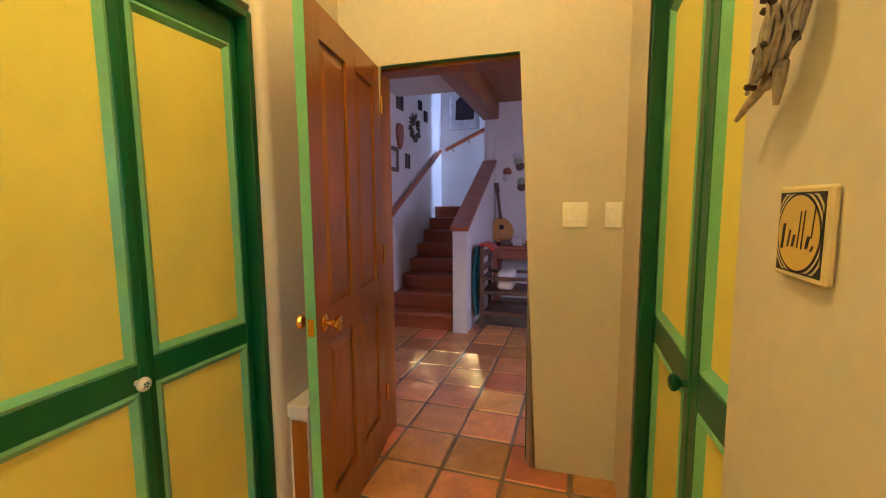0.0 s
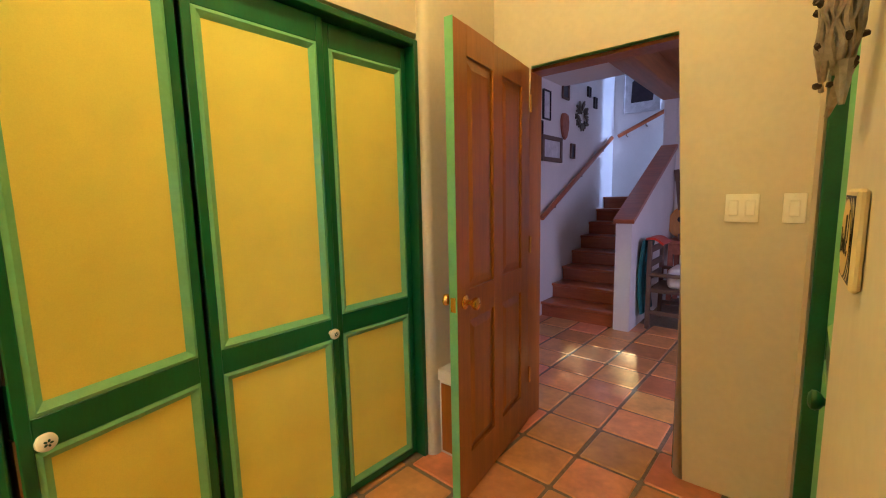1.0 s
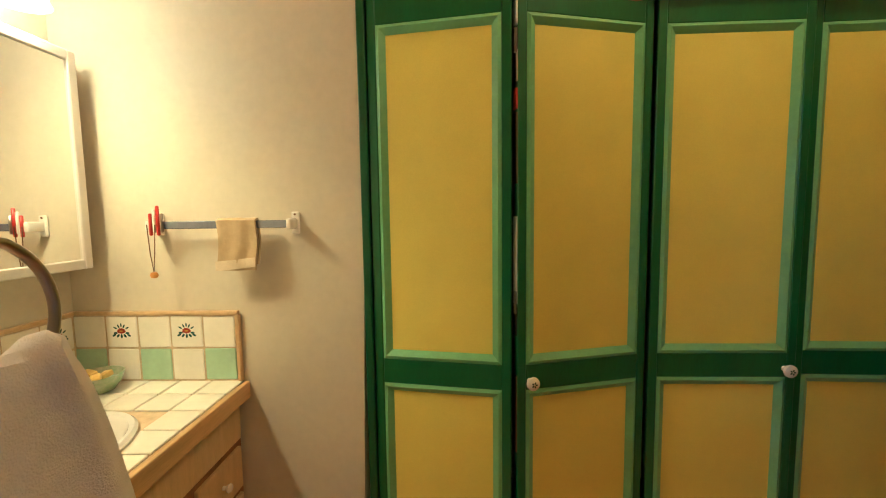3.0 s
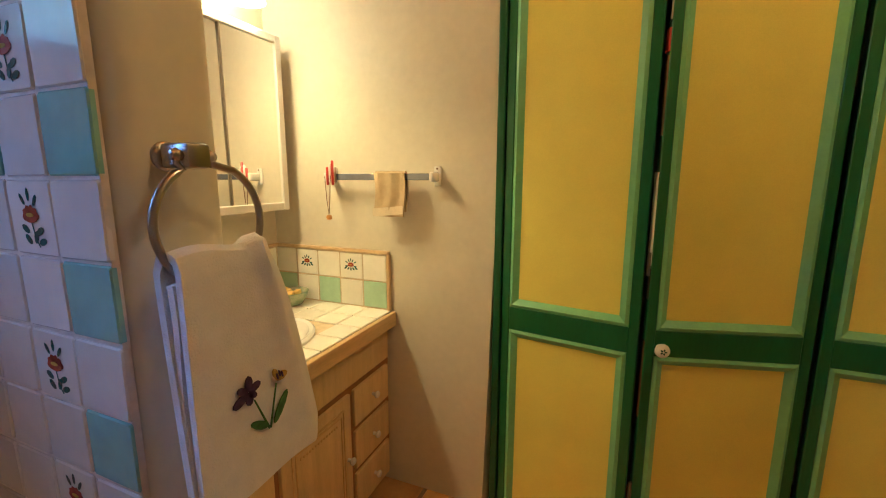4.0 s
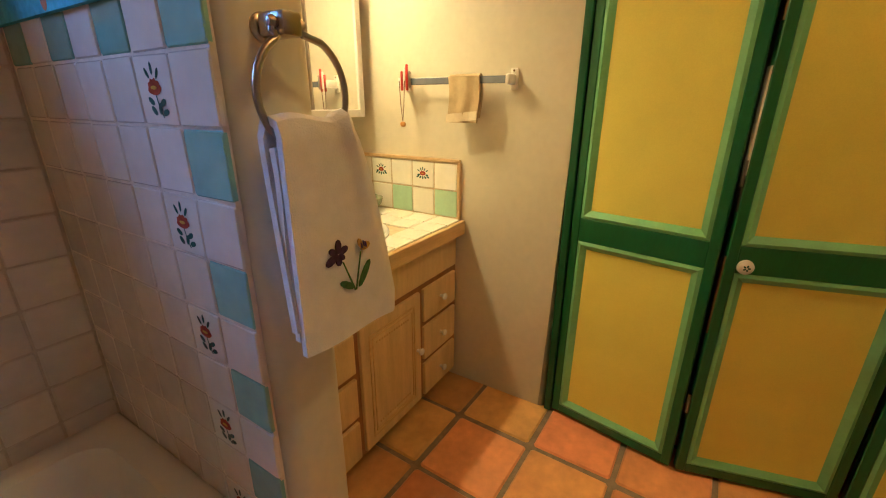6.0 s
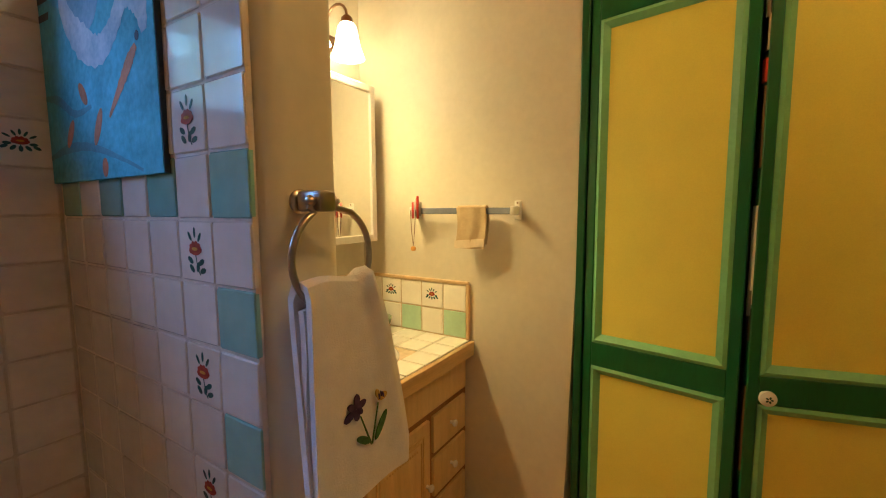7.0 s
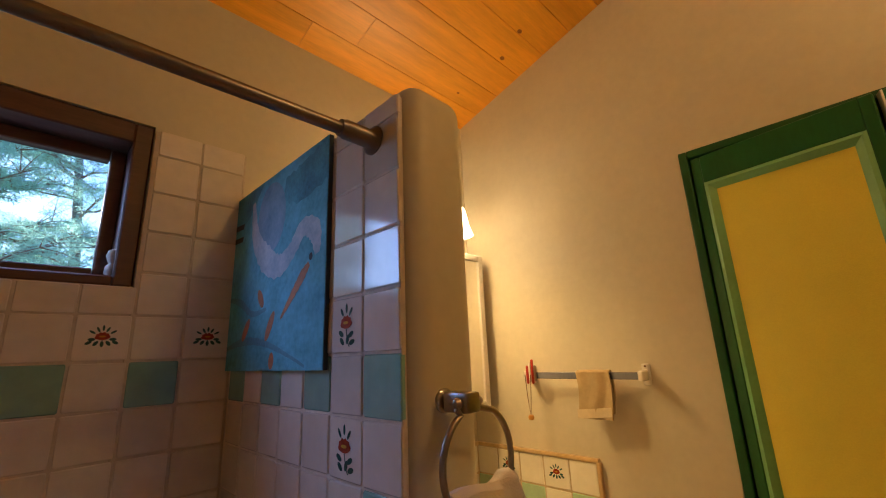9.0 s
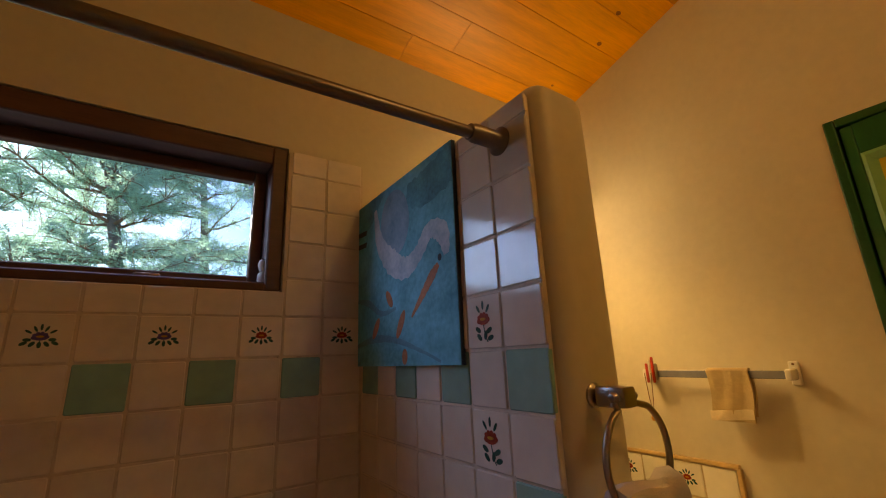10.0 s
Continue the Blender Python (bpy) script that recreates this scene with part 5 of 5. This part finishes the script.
def hall_table():
    tb = thing("side_table", (-0.1, 5.9, 0), "dark wooden side table against the back wall", "table")
    part("tabletop", box(BM(), -0.52, 0.6, 5.72, 6.18, 0.72, 0.76, 0.006, 1), MASKR, tb)
    for x in (-0.47, 0.55):
        for y in (5.77, 6.13):
            part("leg", box(BM(), x - 0.025, x + 0.025, y - 0.025, y + 0.025, 0, 0.72), MASKR, tb)
    part("apron", box(BM(), -0.47, 0.55, 5.75, 5.77, 0.60, 0.72), MASKR, tb)
    for k in range(3):
        solid("trinket_box", box(BM(), -0.42 + 0.16 * k, -0.30 + 0.16 * k, 5.85, 5.95, 0.76, 0.83 + 0.03 * (k % 2), 0.008, 2), (CHAIRW, PICW, BRONZE)[k], "small trinket box on the side table", "box", "trinket boxes")
    g = thing("mandolin", (-0.42, 6.1, 0.78), "honey-coloured round mandolin leaning on the wall", "instrument")
    m = Matrix.Translation((-0.40, 6.07, 0.765)) @ Matrix.Rotation(radians(-8), 4, "Y") @ Matrix.Rotation(radians(84), 4, "X")
    body = [(0.15 * math.sin(a) * (1 - 0.25 * max(0, -math.cos(a))), 0.18 - 0.18 * math.cos(a)) for a in [2 * math.pi * k / 24 for k in range(24)]]
    part("body", slab(BM(), body, 0.06, m), GUITARW, g)
    part("sound_hole", slab(BM(), oval(0, 0.22, 0.035, 0.035, 16), 0.002, m @ Matrix.Translation((0, 0, 0.06))), BLACK, g)
    part("neck", box(BM(), -0.02, 0.02, 0.33, 0.68, 0.03, 0.065, 0.004, 1, m=m), CHAIRW, g)
    part("peghead", box(BM(), -0.03, 0.03, 0.68, 0.82, 0.03, 0.055, 0.006, 1, m=m), CHAIRW, g)
    rng = random.Random(2)
    for k in range(7):
        cx, cz = -0.30 + rng.uniform(-0.10, 0.12), 1.52 + 0.085 * k * 0.8
        bm = lathe(BM(), [(0.0, 0.02), (0.03, 0.018), (0.055, 0.008), (0.06, 0.0)], Matrix.Translation((cx, 6.199, cz)) @ Matrix.Rotation(radians(90), 4, "X"), 12)
        solid("hanging_dish", bm, (CHAIRW, DISHG, PICW, MASKR)[k % 4], "small painted dish hung on the back wall", "dish", "dishes on the wall")


hall_table()


# ---- outside the bath window ----
def outside():
    bm = BM()
    bmesh.ops.create_grid(bm, x_segments=8, y_segments=8, size=120)
    for v in bm.verts:
        v.co.z = -0.6
    solid("ground", bm, EARTH, "dry sandy ground outside the house", kind="structure")


outside()


def pine(base, height, seed, lean, label, crown, bare=None):
    rng = random.Random(seed)
    tr = thing("pine_tree", base, label, "tree", "pines outside")
    b = Vector(base)
    trunk = [b + Vector((lean[0] * f * f + 0.06 * math.sin(5 * f + seed), lean[1] * f, height * f)) for f in [k / 10 for k in range(11)]]
    part("trunk", tube(BM(), trunk, [0.11 * (1 - 0.75 * k / 10) for k in range(11)], 9), BARK, tr)
    limbs, leaf_bm = BM(), BM()
    tips = []
    for k in range(crown):
        f = rng.uniform(0.18, 1.0)
        i = min(9, int(f * 10))
        p = trunk[i].lerp(trunk[i + 1], f * 10 - i)
        a = rng.uniform(0, 6.283)
        ln = rng.uniform(0.7, 1.7) * (1.15 - 0.6 * f)
        if bare is not None and math.cos(a - bare) > 0.75 and f > 0.71:
            continue  # the crown is left open on one side to let the sun through
        d = Vector((math.cos(a), math.sin(a), rng.uniform(-0.15, 0.35)))
        pts = [p]
        for s in range(5):
            d = (d + Vector((rng.uniform(-.35, .35), rng.uniform(-.35, .35), rng.uniform(-.18, .22)))).normalized()
            pts.append(pts[-1] + d * ln / 5)
        tube(limbs, pts, [0.022, 0.017, 0.013, 0.009, 0.006, 0.003], 5)
        for s in range(1, 6):
            for _ in range(5):
                d2 = (d + Vector((rng.uniform(-1, 1), rng.uniform(-1, 1), rng.uniform(-.5, .7)))).normalized()
                q = pts[s] + d2 * rng.uniform(0.12, 0.35)
                tube(limbs, [pts[s], pts[s].lerp(q, 0.5) + Vector((0, 0, 0.02)), q], [0.005, 0.0035, 0.0015], 4, caps=False)
                tips += [q, pts[s].lerp(q, 0.6)]
    verts, faces = [], []
    for q in tips:
        for _ in range(24):
            d = Vector((rng.gauss(0, 1), rng.gauss(0, 1), rng.gauss(0.3, 0.8))).normalized()
            s = d.orthogonal().normalized()
            s = Matrix.Rotation(rng.uniform(0, 6.28), 3, d) @ s
            ln, wd = rng.uniform(0.03, 0.06), rng.uniform(0.0022, 0.0045)
            o = q + Vector((rng.gauss(0, 0.035), rng.gauss(0, 0.035), rng.gauss(0, 0.025)))
            n0 = len(verts)
            verts += [o - s * wd, o + s * wd, o + d * ln + s * wd * 0.5, o + d * ln - s * wd * 0.5]
            faces.append((n0, n0 + 1, n0 + 2, n0 + 3))
    part("branches", limbs, BARKD if seed % 2 else BARK, tr, "bare crooked branches")
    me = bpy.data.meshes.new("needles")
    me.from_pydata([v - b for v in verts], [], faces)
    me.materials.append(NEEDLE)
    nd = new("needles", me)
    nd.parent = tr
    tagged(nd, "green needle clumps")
    return tr


pine((1.12, -5.0, -0.6), 5.2, 3, (0.5, -0.1), "piñon pine with crooked dark branches outside the window", 115, bare=0.0)
# This pine is added in the sun's way to break its beam into patches.
pine((2.45, -5.3, -0.6), 5.6, 17, (0.15, -0.2), "open pine with a dark trunk outside the window", 62)
pine((3.9, -6.0, -0.6), 6.0, 6, (-0.4, 0.1), "tall pine with open green crown outside the window", 66)
pine((0.3, -7.2, -0.6), 6.6, 9, (0.3, 0.0), "bushy pine behind the others outside the window", 70)
pine((2.3, -10.5, -0.6), 7.6, 15, (0.2, 0.0), "distant bushy pine outside the window", 74)
pine((5.2, -9.0, -0.6), 7.0, 21, (-0.2, 0.0), "distant pine beside the others outside the window", 70)
pine((-0.7, -4.9, -0.6), 4.6, 12, (0.2, 0.3), "low spreading pine outside the window", 44)


# ---- tiles last ----
def tile_mesh(w, h, t, r, mat):
    """A tile in local x, y with its face at z = t, slightly rounded."""
    bm = BM()
    rings = []
    for ins, z in ((0.0, 0.0), (0.0, t - r), (r, t)):
        a, b = w / 2 - ins, h / 2 - ins
        c = r * 1.4
        ring = [(a, b - c), (a - c, b), (-a + c, b), (-a, b - c), (-a, -b + c), (-a + c, -b), (a - c, -b), (a, -b + c)]
        rings.append([bm.verts.new((*p, z)) for p in ring])
    for p, q in zip(rings, rings[1:]):
        for k in range(8):
            bm.faces.new((p[k], p[(k + 1) % 8], q[(k + 1) % 8], q[k]))
    bm.faces.new(rings[-1])
    return mesh_of("tile", bm, mat)


def motif_mesh(petal, tall, s=1.05):
    """A painted flower of a round bloom, buds above and leaves below."""
    bm = BM()
    z = Matrix.Translation((0, 0, 0.0002))
    zz = Matrix.Translation((0, 0, 0.0007))
    for k in range(6):
        a = 0.1 + math.pi * k / 5
        slab(bm, oval(0.010 * math.cos(a) * s, (0.002 + 0.007 * math.sin(a)) * s, 0.008 * s, 0.0055 * s, 8, a), 0.0004, z, 0)
    slab(bm, oval(0, 0.0, 0.015 * s, 0.006 * s, 10), 0.0004, zz, 0)
    slab(bm, oval(0, 0.004 * s, 0.008 * s, 0.0028 * s, 8), 0.0004, Matrix.Translation((0, 0, 0.0012)), 2)
    spikes = ((1.0, 0.024), (1.57, 0.027), (2.15, 0.025)) if tall else ((0.55, 0.028), (1.1, 0.024), (1.57, 0.026), (2.05, 0.024), (2.6, 0.028))
    for a, r0 in spikes:
        slab(bm, oval(r0 * math.cos(a) * s, (0.002 + r0 * math.sin(a)) * s, 0.0085 * s, 0.003 * s, 8, a), 0.0004, z, 1)
    if tall:
        leaves = ((0.015, -0.016, 0.5), (-0.015, -0.014, 2.6), (0.018, -0.029, 0.3), (-0.012, -0.027, 2.4), (0.005, -0.024, 1.3))
        stem = [(-0.001, -0.006), (0.001, -0.006), (0.006, -0.030), (0.013, -0.040), (0.011, -0.041), (0.004, -0.031)]
    else:
        leaves = ((0.024, -0.004, 0.0), (-0.024, -0.004, 0.0), (0.030, -0.013, -0.5), (-0.030, -0.013, 0.5), (0.014, -0.015, -0.9), (-0.014, -0.015, 0.9), (0.0, -0.017, 1.57))
        stem = [(-0.001, -0.005), (0.001, -0.005), (0.001, -0.014), (-0.001, -0.014)]
    for u, v, a in leaves:
        slab(bm, oval(u * s, v * s, 0.0085 * s, 0.0045 * s, 8, a), 0.0004, z, 1)
    slab(bm, stem, 0.0004, z, 1)
    return mesh_of("flower_motif", bm, [petal, LEAFG, GOLDG])


MOTIF, MOTIFW, MOTIFB = motif_mesh(PETAL, True, 1.12), motif_mesh(PETAL, False, 0.86), motif_mesh(PETALB, False, 0.86)
MOTIFS = motif_mesh(PETAL, False, 0.85)


def put_tile(me, parent, m, motif=None, name="tile"):
    ob = new(name, me)
    ob.parent = parent
    ob.matrix_basis = PLACE.get(parent.name, Matrix.Identity(4)).inverted() @ m
    if motif:
        f = new("flower_motif", motif)
        f.parent = ob
        f.matrix_basis = Matrix.Translation((0, 0, 0.0085))
    return ob


PT = 0.1095
TW = tile_mesh(PT - 0.005, PT - 0.005, 0.0082, 0.0022, TILEW)
TG = tile_mesh(PT - 0.005, PT - 0.005, 0.0082, 0.0022, TILEG)
Z0 = 1.281
rng = random.Random(21)


def wobble():
    return pose(rng.uniform(-0.0008, 0.0008), rng.uniform(-0.0008, 0.0008), rng.uniform(-0.0006, 0.0006), rng.uniform(-0.8, 0.8), rng.uniform(-0.8, 0.8), rng.uniform(-0.7, 0.7))


# partition face, towards the bath
yend = -0.208
bed = solid("tile_bed_1", box(BM(), XP - 0.0089, XP + 0.0005, YS + 0.001, yend - 0.003, 0.30, 1.865), TGROUT, "sandy grout bed on the partition", kind="structure", soft=False)
for c in range(7):
    for r in range(-9, 6):
        zc, yc = Z0 + PT * (r + 0.5), yend - PT * (c + 0.5)
        w = min(PT, yc + PT / 2 - YS)
        top = min(zc + PT / 2, 1.87)
        if r == 5 and c > 6:
            continue
        green = (c == 0 and r % 2 == 0 and r <= 0) or (r == 0 and c % 2 == 0)
        flower = c == 1 and r % 2 == 1 and r <= 1
        m = on_x(XP - 0.0045, yc, zc) @ wobble()
        if zc + PT / 2 > 1.87:
            m = m @ Matrix.Translation((0, -(zc + PT / 2 - 1.87) / 2, 0)) @ Matrix.Diagonal((1, (PT - (zc + PT / 2 - 1.87)) / PT, 1, 1))
        put_tile(TG if green else TW, bed, m, MOTIF if flower else None)

# south wall over the bath
PS = 0.1133
TW2 = tile_mesh(PS - 0.005, PS - 0.005, 0.0082, 0.0022, TILEM)
TG2 = tile_mesh(PS - 0.005, PS - 0.005, 0.0082, 0.0022, TILEG)
bm = BM()
for a, b, c, d in ((XP, WX0, 0.30, 2.036), (WX1, XFAR, 0.30, 2.036), (WX0, WX1, 0.30, WZ0)):
    box(bm, a + 0.001, b - 0.001, YS + 0.0005, YS + 0.0095, c, d)
bed2 = solid("tile_bed_2", bm, TGROUT, "sandy grout bed on the outer wall", kind="structure", soft=False)
for c in range(14):
    for r in range(-9, 8):
        xc, zc = XP + 0.0165 + PS * (c + 0.5), Z0 + PS * (r + 0.5) + 0.004
        hi, x_lo, x_hi = zc + PS / 2, xc - PS / 2, xc + PS / 2
        if x_hi > XFAR + 0.02:
            continue
        sx, sz, dx, dz = 1.0, 1.0, 0.0, 0.0
        if x_hi > WX0 + 0.004 and x_lo < WX1 - 0.004 and hi > WZ0 + 0.004:
            if zc - PS / 2 < WZ0 - 0.02:
                cut = hi - WZ0
                sz, dz = (PS - cut) / PS, -cut / 2
            elif x_lo < WX0 - 0.02:
                cut = x_hi - WX0
                sx, dx = (PS - cut) / PS, -cut / 2
            elif x_hi > WX1 + 0.02:
                cut = WX1 - x_lo
                sx, dx = (PS - cut) / PS, cut / 2
            else:
                continue
        if r == 7:
            continue
        if hi > 2.042:
            cut = hi - 2.042
            sz, dz = (PS - cut) / PS, -cut / 2
        if c == 0:
            sx, dx = (PS + 0.012) / PS, -0.006
        m = on_y(xc + dx, YS + 0.0045, zc + dz) @ wobble() @ Matrix.Diagonal((sx, sz, 1, 1))
        green = r == 0 and c % 2 == 1
        flower = r == 1 and c % 2 == 0
        put_tile(TG2 if green else TW2, bed2, m, (MOTIFW if c < 4 else MOTIFB) if flower else None)

# splashback behind the basin
PB = 0.111
SW_, SG_ = tile_mesh(PB - 0.006, PB - 0.006, 0.0082, 0.002, TILEC), tile_mesh(PB - 0.006, PB - 0.005, 0.0082, 0.002, material("pale green tile", (0.42, 0.60, 0.42), 0.15, vary=0.08, size=16, rand=0.06))
bed3 = thing("splashback", (-0.78, -0.7, CZ), "tiled splashback with flowers and pale green squares", "splashback", kind="structure")
part("tile_bed", box(BM(), XW, XW + 0.010, YS + 0.01, -0.437, CZ + 0.003, CZ + 0.232), CGROUT, bed3, soft=False)
part("tile_bed", box(BM(), XW + 0.010, XI - 0.001, YS, YS + 0.010, CZ + 0.003, CZ + 0.232), CGROUT, bed3, soft=False)
for a, b in (((XW, XW + 0.018, YS + 0.018, -0.428, CZ + 0.230, CZ + 0.243), 0), ((XW + 0.0, XI - 0.001, YS, YS + 0.018, CZ + 0.230, CZ + 0.243), 0), ((XW, XW + 0.018, -0.437, -0.424, CZ + 0.003, CZ + 0.230), 0)):
    part("edge_trim", box(BM(), *a, 0.003, 2), CAPT, bed3, "rounded terracotta edge", soft=False)
for c in range(5):
    for r in range(2):
        yc = -0.438 - PB * (c + 0.5)
        m = on_x(XW + 0.005, yc, CZ + 0.006 + PB * (r + 0.5)) @ wobble()
        if yc - PB / 2 < YS:
            m = m @ Matrix.Translation((-(YS - yc + PB / 2) / 2 * -1, 0, 0)) @ Matrix.Diagonal(((PB - (YS - yc + PB / 2)) / PB, 1, 1, 1))
        put_tile(SG_ if r == 0 and c % 2 == 0 else SW_, bed3, m, MOTIFS if r == 1 and c % 2 == 1 else None)
for c in range(8):
    for r in range(2):
        xc = XW + 0.016 + PB * (c + 0.5)
        if xc + PB / 2 > XI + 0.01:
            continue
        m = on_y(xc, YS + 0.005, CZ + 0.006 + PB * (r + 0.5)) @ wobble()
        put_tile(SG_ if r == 0 and c % 2 == 1 else SW_, bed3, m, MOTIFS if r == 1 and c % 2 == 0 else None)

# floor tiles, laid a little out of square
slabs = BM()
box(slabs, -1.62, 2.4, 2.5, 6.9, -0.12, -0.007)
box(slabs, -1.62, 2.0, -1.16, 2.5, -0.12, -0.007)
floor = solid("floor", slabs, GROUT, "grout bed of the terracotta floor", kind="structure", soft=False)
PF = 0.306
FT = tile_mesh(PF - 0.019, PF - 0.019, 0.02, 0.006, SALTILLO)
turn = Matrix.Translation((-0.265, 0.005, 0)) @ Matrix.Rotation(radians(-1.7), 4, "Z")


def row_edge(j):
    """The joint below row j: the hand-made tiles run closer together in the middle of the room."""
    return 0.304 * min(j, 0) + 0.2945 * min(max(j, 0), 8) + 0.31 * max(j - 8, 0)


for i in range(-5, 9):
    for j in range(-3, 16):
        y0, y1 = row_edge(j), row_edge(j + 1)
        m = turn @ Matrix.Translation((PF * (i + 0.5), (y0 + y1) / 2, -0.02)) @ pose(rng.uniform(-0.003, 0.003), rng.uniform(-0.003, 0.003), rng.uniform(-0.001, 0.0), 0, 0, rng.uniform(-0.7, 0.7))
        p = m.translation
        if p.x < -1.6 or p.x > 2.3 or (p.x > 0.45 and p.y < -0.35) or (p.x > 0.9 and 0.9 < p.y < 2.4):
            continue
        if p.y < 2.5 and (p.x > 1.75 or p.x < -1.2 or (p.x < -0.9 and not 0.1 < p.y < 1.85)):
            continue  # outside the walls
        put_tile(FT, floor, m @ Matrix.Diagonal((1, (y1 - y0 - 0.019) / (PF - 0.019), 1, 1)), None, "floor_tile")
